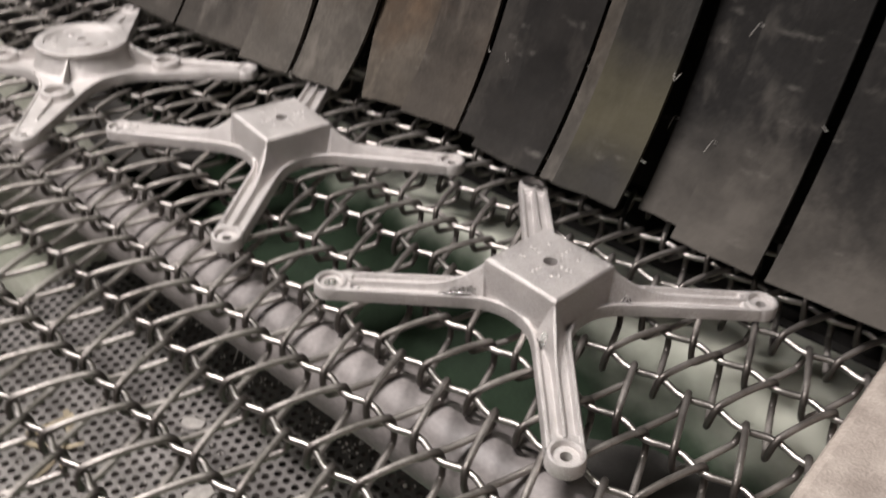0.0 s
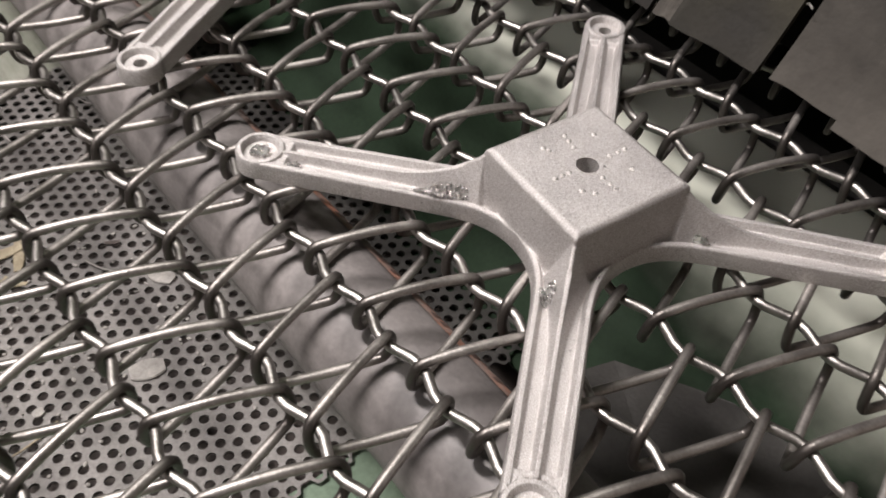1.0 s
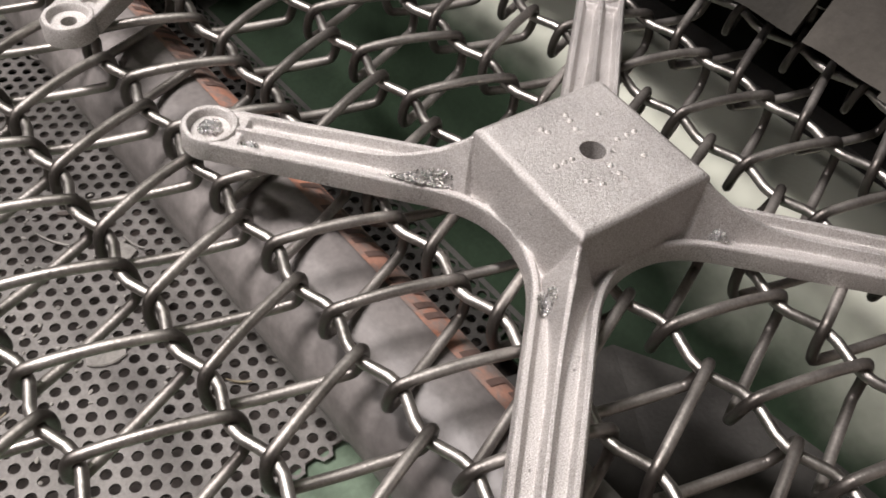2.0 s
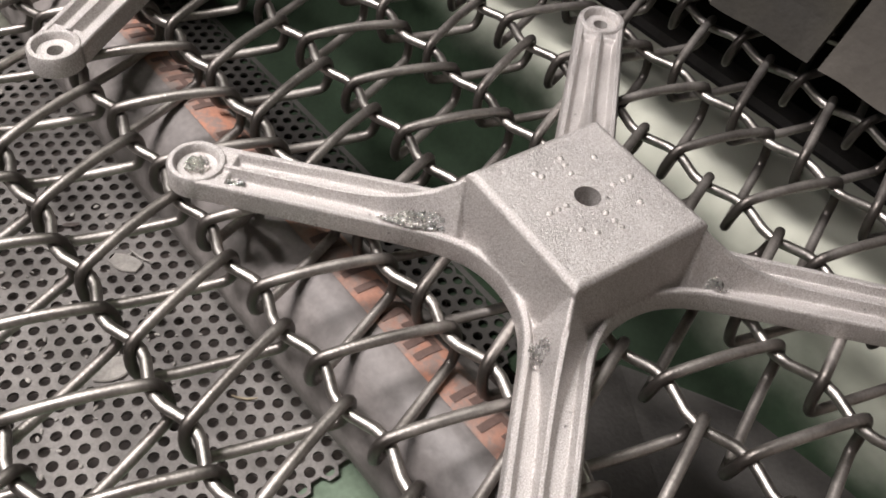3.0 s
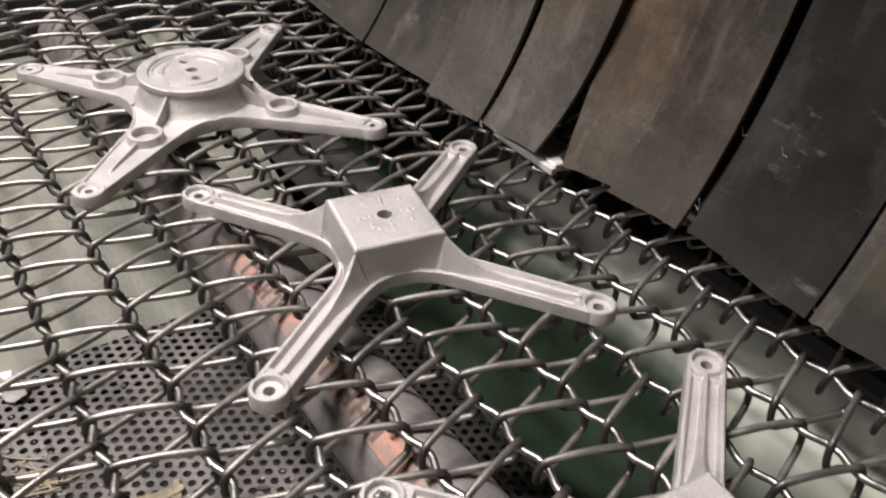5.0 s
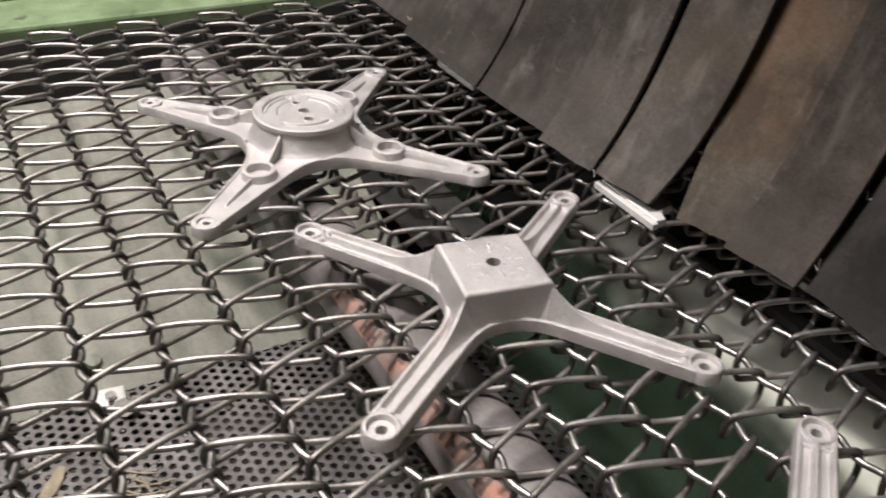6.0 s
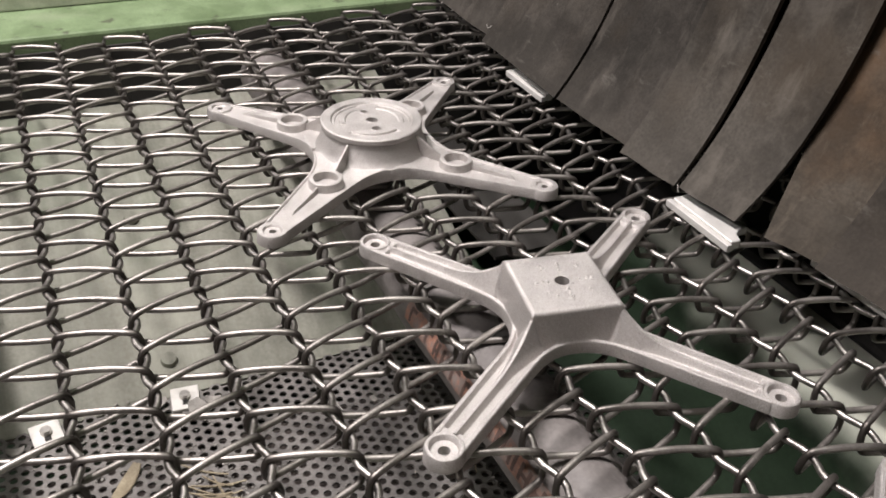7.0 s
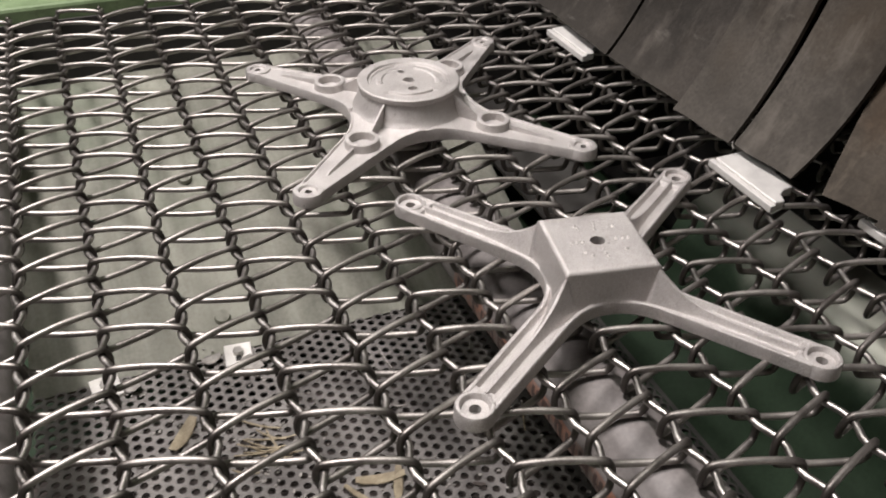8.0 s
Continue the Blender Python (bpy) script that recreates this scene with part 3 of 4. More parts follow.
for strip, _ in strips:
    me = strip.data
    xs = [v.co.x for v in me.vertices]
    for edge in (min(xs), max(xs)):
        near_edge = [v.co for v in me.vertices if abs(v.co.x - edge) < 1e-5]
        for _ in range(rng.choice((1, 2, 3))):
            c = rng.choice(near_edge)
            out = -1 if edge == min(xs) else 1
            pts = [(c.x - out * 0.001, c.y - 0.0005, c.z), (c.x + out * rng.uniform(0.001, 0.004), c.y - rng.uniform(0.001, 0.003), c.z + rng.uniform(-0.004, 0.004)), (c.x + out * rng.uniform(0.002, 0.006), c.y - rng.uniform(0.001, 0.004), c.z + rng.uniform(-0.008, 0.006))]
            put("thread", mesh_of("thread", *tube(pts, 0.0003, 4), PAPER), strip, label="pale frayed thread")
for a, b in ((-0.7, -0.56), (-0.54, -0.43), (-0.41, -0.29), (-0.215, -0.115), (-0.03, 0.03), (0.055, 0.13)):
    flap(a, b, 0.127, 0.012, RUBBER_DARK)
box("curtain_bar", X0, X1, 0.236, 0.25, 0.33, 0.37, DARK, kind="structure", label="dark steel bar that holds the curtain")

# ---- the wire belt ----
PITCH, TURN = 0.0406, 0.0326      # rod to rod, and one turn of a spiral
ROD0 = -0.25                      # a rod's y at the start
PHASE = 0.0155                    # x of the hooks on the side towards the tunnel
WIRE_R, CRIMP = 0.0019, 0.0021
BX0, BX1 = -0.81, 0.18


def spiral_mesh(hand):
    a = PITCH / 2 - CRIMP + 2 * WIRE_R
    b, bulge = 0.0036, 0.0016
    drop = 0.0134                 # the lower strands hang this far below the rods
    mid, half = (b - drop) / 2, (b + drop) / 2
    straight = a - b
    turn_pts = []
    for k in range(10):
        u = k / 10
        turn_pts.append((-straight + 2 * straight * u, b + bulge * math.sin(math.pi * u) ** 0.8, (2 * straight) * u))
    for k in range(8):
        t = math.pi * k / 8
        turn_pts.append((straight + b * math.sin(t), mid + half * math.cos(t), 2 * straight + b * t))
    for k in range(10):
        u = k / 10
        turn_pts.append((straight - 2 * straight * u, -drop - 0.5 * bulge * math.sin(math.pi * u), 2 * straight + math.pi * b + 2 * straight * u))
    for k in range(8):
        t = math.pi * k / 8
        turn_pts.append((-straight - b * math.sin(t), mid - half * math.cos(t), 4 * straight + math.pi * b + b * t))
    total = 4 * straight + 2 * math.pi * b
    pts = []
    first = math.floor((BX0 - PHASE) / TURN) + 1
    last = math.floor((BX1 - PHASE) / TURN)
    order = range(first, last) if hand > 0 else range(last, first, -1)
    for n in order:
        for y, z, s in turn_pts:
            # hooks on the lower rod lie at PHASE, those on the upper one half a turn on
            x = PHASE + n * TURN + hand * TURN * (s + 0.5 * math.pi * b) / total
            pts.append((x, y, z))
    return mesh_of("spiral", *tube(pts, WIRE_R, 9), WIRE, True)


def rod_mesh():
    pts = []
    half = TURN / 2
    n0, n1 = math.floor((BX0 - PHASE) / half) + 1, math.floor((BX1 - PHASE) / half)
    for n in range(n0, n1):
        for k in range(4):
            u = k / 4
            s = math.cos(math.pi * u)
            s = math.copysign(abs(s) ** 0.75, s)
            y = CRIMP * s * (1 if n % 2 == 0 else -1)
            pts.append((PHASE + half * (n + u), y, 0))
    return mesh_of("rod", *tube(pts, WIRE_R, 9), RODS, True)


belt = put("wire_belt", None, m=pose(0, 0, BELT_Z), label="woven steel spiral wire conveyor belt with crimped rods", category="conveyor belt")
turns = {1: spiral_mesh(1), -1: spiral_mesh(-1)}
rod = rod_mesh()
for i in range(-7, 17):
    y = ROD0 + PITCH * i
    put("rod", rod, belt, pose(0, y, 0))
    put("spiral", turns[-1 if i % 2 else 1], belt, pose(0, y + PITCH / 2, 0))


# ---- the castings ----
def loft(sections):
    n = len(sections[0])
    verts = [p for s in sections for p in s]
    faces = []
    for k in range(len(sections) - 1):
        for j in range(n):
            i = (j + 1) % n
            faces.append((k * n + j, (k + 1) * n + j, (k + 1) * n + i, k * n + i))
    faces += [tuple(range(n)), tuple(reversed(range((len(sections) - 1) * n, len(sections) * n)))]
    return verts, faces


REACH = 0.1256
FLAT = 0.0335           # the hub's flat top reaches this far along its diagonals
BROW = 0.0028           # radius of the hub's upper edges


def soft_max(a, b, k):
    h = max(k - abs(a - b), 0.0) / k
    return max(a, b) + h * h * k / 4


def half_width(r):
    """Half the arm's width at r: nearly straight, swept into its neighbours at the hub."""
    return 0.0092 + 0.012 * max(0.0, 0.115 - r) + 0.0102 * (max(0.0, 0.058 - r) / 0.0375) ** 3.6


def top_height(r, w):
    """The casting's upper face, in an arm's own space: r along it, w across."""
    d = r + abs(w)
    e = (d - FLAT) / math.sqrt(2) / BROW
    hub = 0.0205 if e <= 0 else 0.0205 - BROW + BROW * math.sqrt(1 - min(e, 0.993) ** 2) - 8.5 * BROW * max(0.0, e - 0.993)
    ramp = max(0.0, (0.083 - r) / (0.083 - 0.0373))
    ridge = 0.0006 + 0.0164 * min(1.0, ramp) ** 2.7 - 1.5 * max(0.0, 0.0373 - r)
    flank = ridge - 2.5 * max(0.0, abs(w) - 0.0007)
    inside = max(half_width(r), 0.0) - abs(w)
    rim = 0.0 - 2.2 * max(0.0, inside - 0.0019) - 60 * max(0.0, 0.0003 - inside) ** 1.0 * 0.02
    floor_z = -0.0031 + 2.0 * max(0.0, r - 0.1128)
    floor_z = min(floor_z, -0.0006)
    z = soft_max(soft_max(rim, floor_z, 0.0008), flank, 0.0012)
    z = soft_max(z, hub, 1e-6 + 0.008 * min(1.0, max(0.0, (0.0175 - hub) / 0.008)))
    return z if math.hypot(r - REACH, w) > 0.0090 else min(z, -0.0074)


def with_normals(name, verts, normals, faces, mat):
    """A welded mesh whose corners carry the given normals."""
    index, kept, spot = {}, [], []
    for v in verts:
        key = (round(v.x, 6), round(v.y, 6), round(v.z, 6))
        if key not in index:
            index[key] = len(kept)
            kept.append(v)
        spot.append(index[key])
    clean, corners = [], []
    def flat_of(tri):
        a, b, c = (verts[i] for i in tri)
        return (b - a).cross(c - a)

    def worst(tris):
        return min((flat_of(t).normalized().dot((normals[t[0]] + normals[t[1]] + normals[t[2]]).normalized()) if flat_of(t).length > 1e-12 else 0.5) for t in tris)

    for f in faces:
        ids = [spot[i] for i in f]
        if len(set(ids)) < len(ids):
            f = [i for k, i in enumerate(f) if spot[i] not in ids[:k]]
            if len(f) < 3:
                continue
        mean = sum((normals[i] for i in f), Vector())
        whole = flat_of(f[:3]) + (flat_of((f[0], f[2], f[3])) if len(f) == 4 else Vector())
        if whole.dot(mean) < 0:
            f = list(reversed(f))
        tris = [tuple(f)]
        if len(f) == 4:
            one, two = [(f[0], f[1], f[2]), (f[0], f[2], f[3])], [(f[1], f[2], f[3]), (f[1], f[3], f[0])]
            tris = one if worst(one) >= worst(two) else two
        for t in tris:
            flat = flat_of(t)
            if flat.length < 1e-13:
                continue
            flat = flat.normalized()
            clean.append([spot[i] for i in t])
            for i in t:
                k = min(1.0, max(0.0, (normals[i].dot(flat) - 0.15) / 0.6))
                corners.append(tuple((normals[i] * k + flat * (1 - k)).normalized()))
    me = mesh_of(name, kept, clean, mat, True)
    me.normals_split_custom_set(corners)
    return me


def upper_normal(r, w):
    e = 2e-5 if abs(r + abs(w) - 0.041) > 0.0012 or top_height(r, w) > 0.0172 else 4e-4
    n = Vector((-(top_height(r + e, w) - top_height(r - e, w)) / (2 * e), -(top_height(r, w + e) - top_height(r, w - e)) / (2 * e), 1))
    return n.normalized()


ACROSS = [math.copysign(abs(t) ** 0.9, t) for t in (k / 32 - 1 for k in range(65))]
HUB_D = 0.0412


def hub_square():
    """A square hub with drafted sides and a bore, whose corners point along the arms."""
    verts, normals, faces = [], [], []
    bend = (0.0, 0.2, 0.4, 0.55, 0.7, 0.8, 0.88, 0.94, 0.975, 0.993, *(1.0 + 0.02 * k for k in range(1, 44)))
    rows = [0.0042, 0.0052, 0.0065, 0.008, 0.013, 0.02, 0.028, 0.033] + [FLAT + math.sqrt(2) * BROW * u for u in bend] + [HUB_D]
    n = len(ACROSS)
    for q in range(4):
        turn = Matrix.Rotation(math.pi / 2 * q, 3, "Z")
        base = len(verts)
        for d in rows:
            for t in ACROSS:
                if d < 0.011:
                    p = Vector((d * math.cos(t * math.pi / 4), d * math.sin(t * math.pi / 4), 0.0205))
                    m = Vector((0, 0, 1))
                else:
                    w = t * d / 2
                    r = d - abs(w)
                    p, m = Vector((r, w, top_height(r, w))), upper_normal(r, w)
                verts.append(turn @ p)
                normals.append(turn @ m)
        for k in range(len(rows) - 1):
            for j in range(n - 1):
                a = base + k * n + j
                faces.append((a, a + n, a + n + 1, a + 1))
    base, m = len(verts), 48
    for z in (0.0205, -0.004):
        for k in range(m):
            a = 2 * math.pi * k / m
            verts.append(Vector((0.0042 * math.cos(a), 0.0042 * math.sin(a), z)))
            normals.append(Vector((-math.cos(a), -math.sin(a), 0)))
    faces += [(base + k, base + (k + 1) % m, base + m + (k + 1) % m, base + m + k) for k in range(m)]
    return with_normals("hub", verts, normals, faces, CAST)


def arm_square():
    """A channelled arm with raised rims and a middle ridge that climbs to the hub's corner."""
    verts, normals, faces = [], [], []
    stops = [0.0205 + 0.0545 * k / 40 for k in range(41)] + [0.078, 0.081, 0.084, 0.09, 0.096, 0.102, 0.108, 0.1122, 0.1128, 0.1134, 0.1141, 0.1150, 0.116, 0.1172, 0.1185, 0.1198, 0.1211, REACH - 0.003]
    n = len(ACROSS)
    edge = [[], []]
    for s in stops:
        hw = min(half_width(s), s)
        rc = s if s >= 0.075 else HUB_D + (s - 0.0205) * (0.075 - HUB_D) / (0.075 - 0.0205)
        for t in ACROSS:
            r, w = rc + (s - rc) * abs(t), t * hw
            verts.append(Vector((r, w, top_height(r, w))))
            normals.append(upper_normal(r, w))
        edge[0].append(len(verts) - n)
        edge[1].append(len(verts) - 1)
    for k in range(len(stops) - 1):
        for j in range(n - 1):
            a = k * n + j
            faces.append((a, a + n, a + n + 1, a + 1))
    # the sides, with a small rounded brow, and the underside
    lower = []
    for side in (0, 1):
        sign = 1 if side else -1
        start = len(verts)
        for k, i in enumerate(edge[side]):
            p = verts[i]
            slope = (half_width(stops[k] + 1e-4) - half_width(stops[k] - 1e-4)) / 2e-4
            out = Vector((-slope, sign, 0)).normalized()
            for push, z, up in ((0.0, p.z, 0.75), (0.0005, p.z - 0.0005, 0.15), (0.0007, -0.0078, 0.0)):
                verts.append(Vector((p.x + out.x * push, p.y + out.y * push, max(z, -0.0078))))
                normals.append((out + Vector((0, 0, up))).normalized())
        for k in range(len(stops) - 1):
            a = start + 3 * k
            for c in (0, 1):
                faces.append((a + c, a + c + 1, a + c + 4, a + c + 3) if side else (a + c, a + c + 3, a + c + 4, a + c + 1))
        lower.append(start)
    under = len(verts)
    for k in range(len(stops)):
        for side in (0, 1):
            verts.append(verts[lower[side] + 3 * k + 2])
            normals.append(Vector((0, 0, -1)))
    for k in range(len(stops) - 1):
        a = under + 2 * k
        faces.append((a, a + 1, a + 3, a + 2))
    return with_normals("arm", verts, normals, faces, CAST)


def boss(reach, outer=0.0098, seat=0.0066, hole=0.003, top=0.0, depth=0.0026):
    profile = [(hole, -0.0078), (hole, top - depth), (seat, top - depth), (seat + 0.0005, top - 0.0004), (seat + 0.0011, top + 0.0003), (outer - 0.0007, top + 0.0002), (outer, top - 0.0008), (outer + 0.0002, -0.0078)]
    me = mesh_of("foot", *revolve(profile, 36, reach, 0), CAST, False)
    return me


def pimples():
    """Small raised dots in rays round the bore."""
    spots = []
    for deg, radii in ((45, (0.0105, 0.0145, 0.0178)), (225, (0.0085, 0.0115, 0.0148)), (318, (0.008, 0.0118, 0.0148)), (125, (0.0102, 0.0142, 0.0172)), (88, (0.0178,)), (8, (0.0162,)), (164, (0.0175, 0.0152)), (268, (0.0142,)), (286, (0.0146,))):
        spots += [(r * math.cos(math.radians(deg)), r * math.sin(math.radians(deg))) for r in radii]
    lots = []
    for x, y in spots:
        n = 8
        v = [(x, y, 0.0214)] + [(x + q * math.cos(2 * math.pi * k / n), y + q * math.sin(2 * math.pi * k / n), z) for q, z in ((0.0007, 0.0211), (0.0011, 0.0204)) for k in range(n)]
        f = [(0, 1 + k, 1 + (k + 1) % n) for k in range(n)] + [(1 + k, 1 + n + k, 1 + n + (k + 1) % n, 1 + (k + 1) % n) for k in range(n)]
        lots.append((v, f))
    return mesh_of("marking_dots", *gather(*lots), CAST, True)


def square_casting(m, label):
    ob = put("star_casting", None, m=m, label=label, category="casting", group="castings on the belt")
    hub = put("hub", hub_square(), ob)
    put("marking_dots", pimples(), hub)
    arm, foot = arm_square(), smooth_sharp(boss(REACH))
    for k in range(4):
        limb = put("arm", arm, ob, pose(0, 0, 0, 0, 0, 90 * k))
        put("foot", foot, limb)
    return ob


def arm_round(reach=0.137):
    sections = []
    for r in [0.033, 0.036, 0.039, 0.043, 0.048, 0.054, 0.06, 0.066, 0.073, 0.08, 0.09, 0.1, 0.11, 0.12, reach - 0.002]:
        hw = min(0.0089 + 0.122 * (reach - r) + 0.0113 * (max(0.0, 0.069 - r) / 0.0361) ** 2.8, r + 0.001)
        top = -0.0016 + 0.0026 * max(0.0, (0.06 - r) / 0.027)
        lift = 0.0012 * min(1.0, max(0.0, (r - hw) / 0.004))
        side = [(hw, -0.0078), (hw, top + lift / 3), (hw - 0.0005, top + lift), (hw - 0.0016, top + lift), (hw - 0.0024, top), (0.0014, top)]
        sections.append([(r, w, z) for w, z in side] + [(r, -w, z) for w, z in reversed(side)])
    return mesh_of("arm", *loft(sections), CAST)


def gusset():
    """The fin between the ring and the cone, and the low rib from the ring to the foot, both thinner towards the top."""
    fin = [(0.0368, 0.0158), (0.0588, 0.0022), (0.0588, -0.003), (0.036, -0.003)]
    rib = [(0.0795, 0.0024), (0.112, 0.0), (0.118, -0.003), (0.0795, -0.003)]
    lots = []
    for shape in (fin, rib):
        n = len(shape)
        wide = [0.0005, 0.0006, 0.0014, 0.0014]
        v = [(x, -t, z) for (x, z), t in zip(shape, wide)] + [(x, t, z) for (x, z), t in zip(shape, wide)]
        f = [tuple(range(n)), tuple(reversed(range(n, 2 * n)))] + [(k, k + n, (k + 1) % n + n, (k + 1) % n) for k in range(n)]
        lots.append((v, f))
    return mesh_of("fin", *gather(*lots), CAST)


def round_hub():
    """A flanged dish whose top carries cam pads in arcs, a bore and two smaller holes."""
    profile = [(0.0294, 0.0190), (0.0305, 0.0205), (0.0368, 0.0207), (0.0378, 0.0200), (0.0378, 0.0172), (0.0370, 0.0163), (0.0362, 0.0158), (0.0395, 0.005), (0.0425, 0.0), (0.0465, -0.0026), (0.0465, -0.0076), (0.0, -0.0076)]
    holes = [(0.0, 0.0, 0.0036, 0.007)] + [(0.0150 * math.cos(math.radians(d)), 0.0150 * math.sin(math.radians(d)), q, 0.005) for d, q in ((140, 0.0021), (-50, 0.0029))]

    def top(r, a):
        z = 0.0190
        turn = (math.degrees(a) - 20) % 120
        if 0.0195 < r < 0.0240 and turn < 88:
            z += 0.0011 * min(1.0, (r - 0.0195) / 0.0004, (0.0240 - r) / 0.0004) * (0.35 + 0.65 * turn / 88)
        if 0.0240 <= r < 0.0275 and turn < 88:
            z -= 0.0008
        x, y = r * math.cos(a), r * math.sin(a)
        for hx, hy, q, deep in holes:
            gap = math.hypot(x - hx, y - hy)
            if gap < q:
                z = 0.0190 - deep
            elif gap < q + 0.0009:
                z = max(z, 0.0196)
        return z

    rings = [0.0003 + 0.00045 * k for k in range(65)]
    verts, faces, n = [], [], 150
    for k in range(n):
        a = 2 * math.pi * k / n
        verts += [(r * math.cos(a), r * math.sin(a), top(r, a)) for r in rings] + [(r * math.cos(a), r * math.sin(a), z) for r, z in profile]
    m = len(rings) + len(profile)
    for k in range(n):
        for j in range(m - 1):
            nxt = (k + 1) % n
            faces.append((k * m + j, k * m + j + 1, nxt * m + j + 1, nxt * m + j))
    faces.append(tuple(k * m for k in range(n)))
    return mesh_of("hub", verts, faces, CAST)


def round_casting(m, label):
    ob = put("star_casting", None, m=m, label=label, category="casting", group="castings on the belt")
    put("hub", smooth_sharp(round_hub(), 30), ob)
    arm, foot, fin = smooth_sharp(arm_round(), 40), smooth_sharp(boss(0.1369, 0.0100, 0.0052, 0.0024, -0.0003, 0.0012)), gusset()
    ring_profile = [(0.0086, -0.0035), (0.0086, 0.0040), (0.0091, 0.0045), (0.0112, 0.0045), (0.0118, 0.0040), (0.0128, -0.0035)]
    ring = smooth_sharp(mesh_of("ring", *revolve(ring_profile, 32, 0.069, 0), CAST))
    for k in range(4):
        limb = put("arm", arm, ob, pose(0, 0, 0, 0, 0, 90 * k))
        put("foot", foot, limb)
        put("ring", ring, limb)
        put("fin", fin, limb)
    return ob


POSE_A, POSE_B, POSE_C = (0.0, 0.0, 0.0, 0, 0, 40.0), (-0.2468, 0.0102, 0.0, 0, 0, 34.0), (-0.4783, -0.0131, 0.0, 0, 0, 41.6)
casting_a = square_casting(pose(*POSE_A), "blasted grey aluminium star casting with square hub holding shot")
casting_b = square_casting(pose(*POSE_B), "blasted grey aluminium star casting with square hub, clean")
casting_c = round_casting(pose(*POSE_C), "blasted grey aluminium star casting with round flanged hub")


def bracket_blank():
    """A flat flanged blank with a notched corner, which comes out under the curtain."""
    outline = [(-0.031, 0.0), (0.031, 0.0), (0.0315, 0.007), (0.024, 0.010), (0.020, 0.016), (0.019, 0.024), (-0.012, 0.026), (-0.015, 0.032), (-0.018, 0.032), (-0.019, 0.08), (-0.029, 0.08), (-0.0315, 0.02)]
    bm = bmesh.new()
    face = bm.faces.new([bm.verts.new((x, y, -0.0035)) for x, y in outline])
    out = bmesh.ops.extrude_face_region(bm, geom=[face])
    bmesh.ops.translate(bm, verts=[v for v in out["geom"] if isinstance(v, bmesh.types.BMVert)], vec=(0, 0, -0.0065))
    bmesh.ops.bevel(bm, geom=bm.edges[:], offset=0.0006, segments=1, affect="EDGES")
    return from_bm("plate", bm, BLANK)


def blank(x, y):
    ob = put("bracket_casting", None, m=pose(x, y, 0), label="pale notched flat casting coming out under the curtain", category="casting", group="flat castings")
    put("plate", bracket_blank(), ob)
    put("flange", from_bm("flange", box_data(-0.0325, 0.0325, -0.0045, -0.0002, -0.0100, -0.0048, 0.0006), BLANK), ob)
    return ob


BLANKS = [(-0.3015, 0.158), (-0.5505, 0.164), (-0.205, 0.2)]
blanks = [blank(x, y) for x, y in BLANKS]


# ---- steel shot left in the casting ----
def shot_heap(deg, r0, w0, length, width, count, seed, level=None):
    """Loose balls on the casting's upper face, in the space of the arm at that angle."""
    rng = random.Random(seed)
    bm = bmesh.new()
    for _ in range(count):
        a, q = rng.uniform(0, 2 * math.pi), rng.random() ** 0.62
        u, v = q * math.cos(a), q * math.sin(a)
        r, w = r0 + u * length / 2, w0 + v * width / 2
        base = top_height(r, w) if level is None else level
        z = max(base, -0.0032 if level is None else level) + 0.0004 + rng.uniform(0, 0.0009) * (1 - u * u)
        bmesh.ops.create_icosphere(bm, subdivisions=1, radius=rng.uniform(0.00036, 0.00052), matrix=Matrix.Translation((r, w, z)))
    me = from_bm("steel_shot", bm, SHOT, True)
    m = pose(*POSE_A) @ pose(0, 0, 0, 0, 0, deg)
    return put("steel_shot", me, m=m, label="small heap of steel shot lying in the casting", category="steel shot", kind="stuff"), m


shots = [
    shot_heap(180, 0.0525, 0.0064, 0.023, 0.0068, 680, 1),
    shot_heap(180, REACH, 0.0, 0.0085, 0.0085, 170, 2, -0.0026),
    shot_heap(180, 0.1105, 0.0045, 0.006, 0.0045, 90, 3),
    shot_heap(270, 0.0460, -0.0060, 0.0085, 0.0052, 210, 4),
    shot_heap(0, 0.0468, -0.0066, 0.0078, 0.0046, 170, 5),
]


# ---- litter on the screen ----
def scrap(x, y, sx, sy, turn, mat, name, label, lift=0.0012, bend=0.0):
    n = 5
    v, f = [], []
    for k in range(n + 1):
        u = k / n - 0.5
        w = sy * (0.45 + 0.55 * math.cos(u * 2.6)) / 2
        z = bend * (4 * u * u)
        v += [(u * sx, -w, z), (u * sx, w, z), (u * sx, w * 0.9, z + 0.0007), (u * sx, -w * 0.9, z + 0.0007)]
    for k in range(n):
        a = 4 * k
        f += [(a + j, a + (j + 1) % 4, a + 4 + (j + 1) % 4, a + 4 + j) for j in range(4)]
    f += [(3, 2, 1, 0), (4 * n, 4 * n + 1, 4 * n + 2, 4 * n + 3)]
    put(name, mesh_of(name, v, f, mat), m=pose(x, y, PLATE_Z + lift, 0, 0, turn), label=label, category="litter", group="litter")


scrap(-0.236, -0.104, 0.018, 0.012, 30, PAPER, "paint_flake", "pale grey flake lying on the screen")
scrap(-0.175, -0.142, 0.02, 0.015, 75, PAPER, "paint_flake", "pale grey flake lying on the screen")
scrap(-0.3, -0.17, 0.03, 0.007, -20, STRAW, "straw_blade", "dry straw blade lying on the screen", bend=0.004)
scrap(-0.29, -0.19, 0.05, 0.005, 40, STRAW, "straw_blade", "dry straw blade lying on the screen", bend=0.006)
scrap(-0.31, -0.18, 0.035, 0.009, 80, STRAW, "straw_blade", "broad dry straw blade on the screen", bend=0.003)
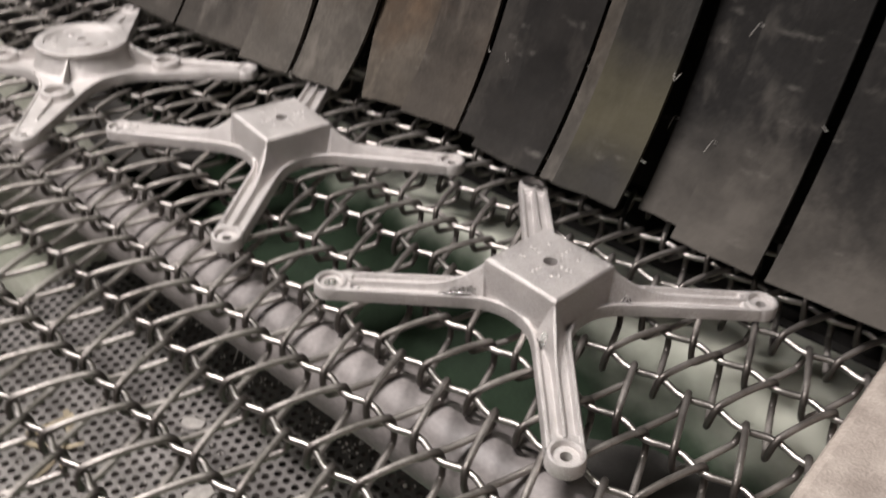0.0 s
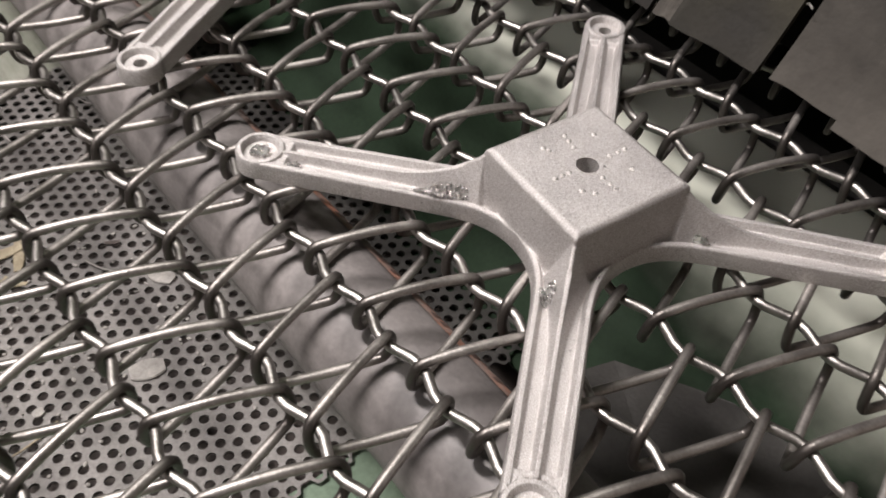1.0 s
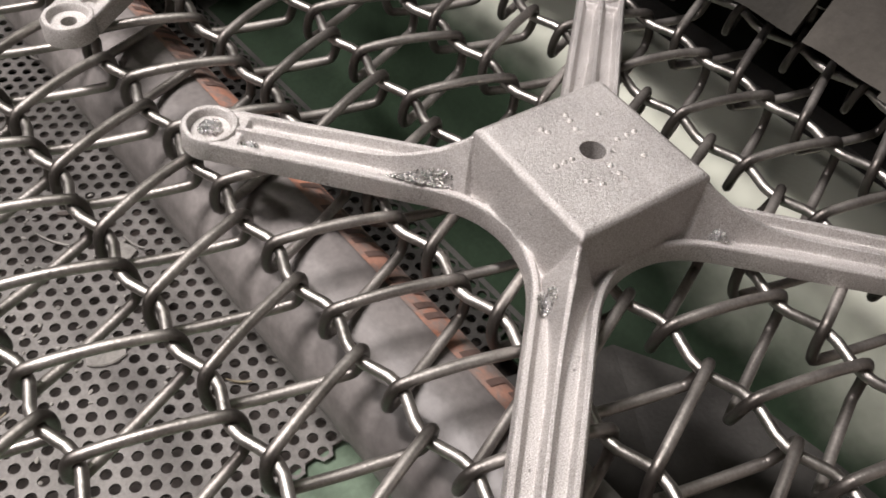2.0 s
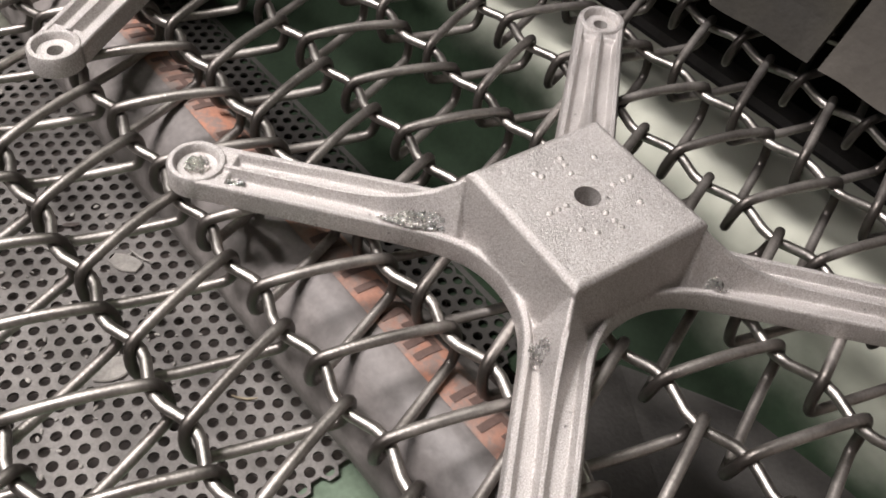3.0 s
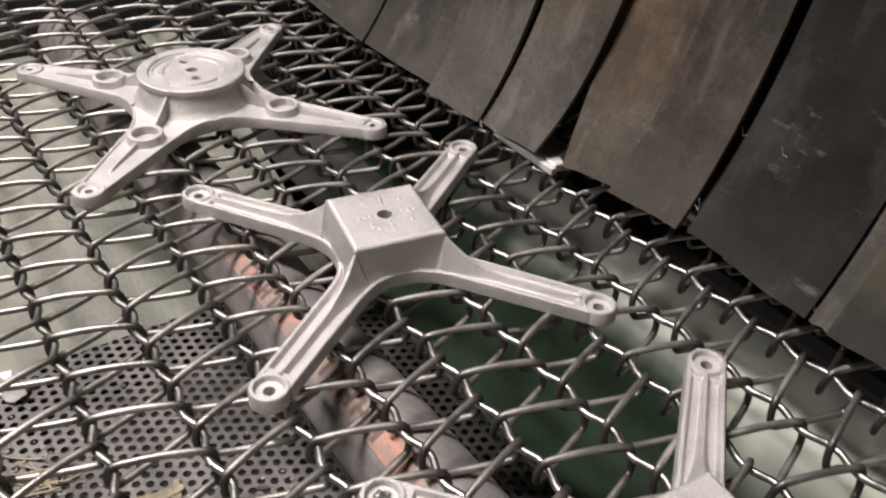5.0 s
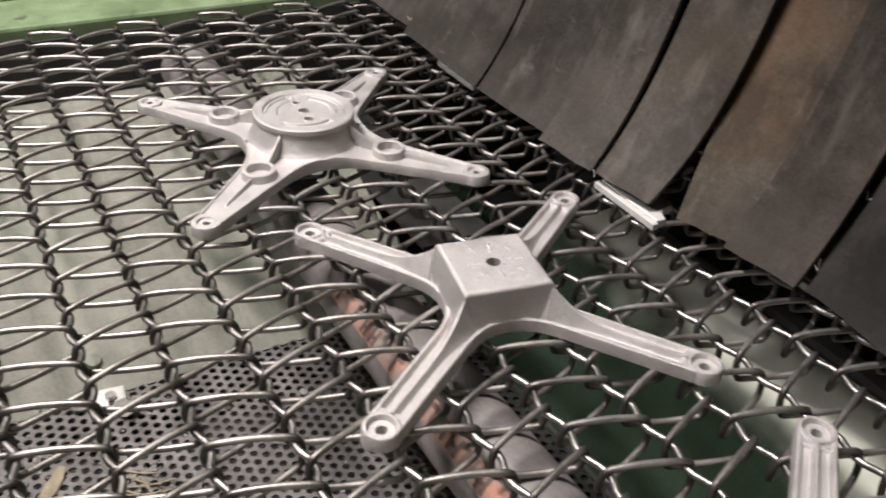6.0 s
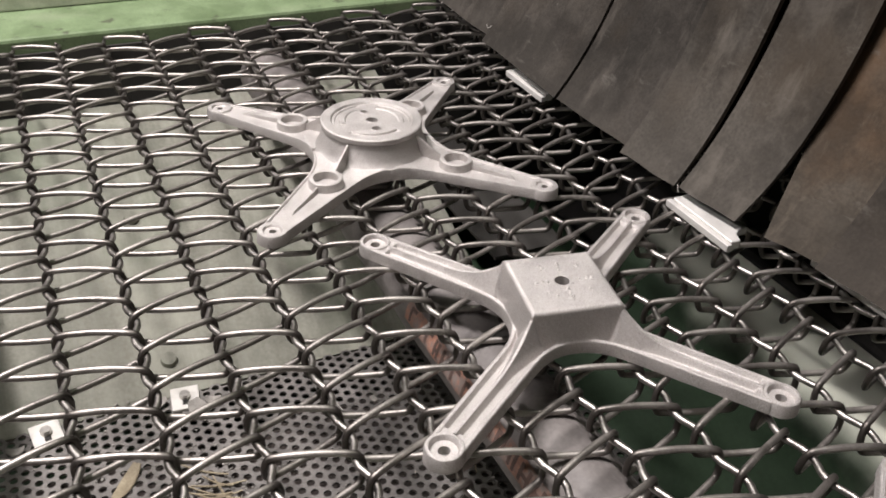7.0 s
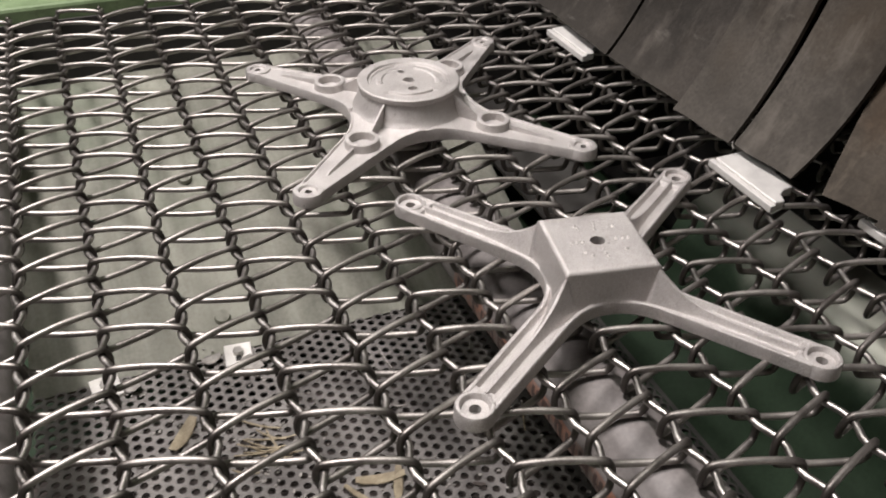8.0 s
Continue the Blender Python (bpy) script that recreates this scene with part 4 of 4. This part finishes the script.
scrap(-0.275, -0.2, 0.04, 0.004, -65, STRAW, "straw_blade", "dry straw blade lying on the screen", bend=0.006)
scrap(-0.402, -0.302, 0.034, 0.011, -35, STRAW, "straw_blade", "dry straw blade lying on the screen", bend=0.003)
for x, y, sx, sy, turn in ((-0.456, -0.238, 0.02, 0.016, 20), (-0.462, -0.226, 0.012, 0.01, 70), (-0.474, -0.268, 0.016, 0.009, 100), (-0.466, -0.331, 0.015, 0.012, 40), (-0.462, -0.372, 0.013, 0.008, 85)):
    scrap(x, y, sx, sy, turn, PAPER, "paint_flake", "torn pale flake beside a screen clip", lift=0.003, bend=0.003)
rng = random.Random(31)
for k in range(12):
    scrap(-0.368 + rng.gauss(0, 0.012), -0.246 + rng.gauss(0, 0.008), rng.uniform(0.02, 0.045), 0.0016, 65 + rng.gauss(0, 22), STRAW, "straw_blade", "thin dry straw blade in a loose bunch on the screen", bend=0.003)


def grit():
    """Crumbs of rust and scale swept together on the screen."""
    rng = random.Random(12)
    bm = bmesh.new()
    for cx, cy, sx, sy, count in ((-0.37, -0.245, 0.03, 0.02, 110), (-0.23, -0.16, 0.05, 0.04, 160), (-0.14, -0.03, 0.06, 0.015, 120), (-0.3, -0.02, 0.06, 0.015, 90), (-0.44, -0.3, 0.03, 0.04, 70)):
        for _ in range(count):
            p = Matrix.Translation((rng.gauss(cx, sx), min(0.02, rng.gauss(cy, sy)), PLATE_Z + 0.0006)) @ Matrix.Rotation(rng.uniform(0, 3), 4, "Z") @ Matrix.Diagonal((rng.uniform(0.0006, 0.0022), rng.uniform(0.0005, 0.0014), 0.0007, 1))
            bmesh.ops.create_icosphere(bm, subdivisions=1, radius=1.0, matrix=p)
    put("grit", from_bm("grit", bm, PAPER), label="pale crumbs and grit scattered on the screen", category="litter", kind="stuff")


grit()
rng = random.Random(9)
for k in range(46):
    x, y = rng.uniform(-0.47, 0.05), rng.uniform(-0.4, 0.02)
    if rng.random() < 0.45:
        scrap(x, y, rng.uniform(0.012, 0.03), 0.0012, rng.uniform(0, 180), STRAW if rng.random() < 0.4 else PAPER, "wire_bristle", "thin pale fibre lying on the screen", bend=0.002)
    else:
        scrap(x, y, rng.uniform(0.004, 0.011), rng.uniform(0.003, 0.007), rng.uniform(0, 180), PAPER if rng.random() < 0.7 else BROWN, "paint_flake", "small flake lying on the screen")


def motions():
    """Belt and castings run out of the tunnel; the roller turns with them; the strips swing back."""
    times = [0, 1, 2, 3, 4, 5, 6, 7, 8]
    walk(belt, [(t, pose(0, -SPEED * t, BELT_Z)) for t in times])
    for ob, (x, y, z, rx, ry, rz) in ((casting_a, POSE_A), (casting_b, POSE_B), (casting_c, POSE_C)):
        walk(ob, [(t, pose(x, y - SPEED * t, z, rx, ry, rz)) for t in times])
    for ob, (x, y) in zip(blanks, BLANKS):
        walk(ob, [(t, pose(x, y - SPEED * t, 0)) for t in times])
    for ob, m in shots:
        walk(ob, [(t, pose(0, -SPEED * t, 0) @ m) for t in times])
    spin = math.degrees(SPEED / ROLL_R)
    walk(roller, [(t, pose(-0.31, ROLL_Y, ROLL_Z, 8 + spin * (t - 4.0))) for t in times])
    walk(plain_roller, [(t, pose(-0.31, ROLL_Y2, ROLL_Z, spin * t)) for t in times])
    for ob, swing in strips:
        if swing:
            m = ob.matrix_basis.copy()
            walk(ob, [(t, m @ pose(0, 0, 0, s * swing)) for t, s in ((0, 1.0), (0.5, 0.5), (1, 0.2), (2.3, 0.0), (8, 0.0))])


motions()
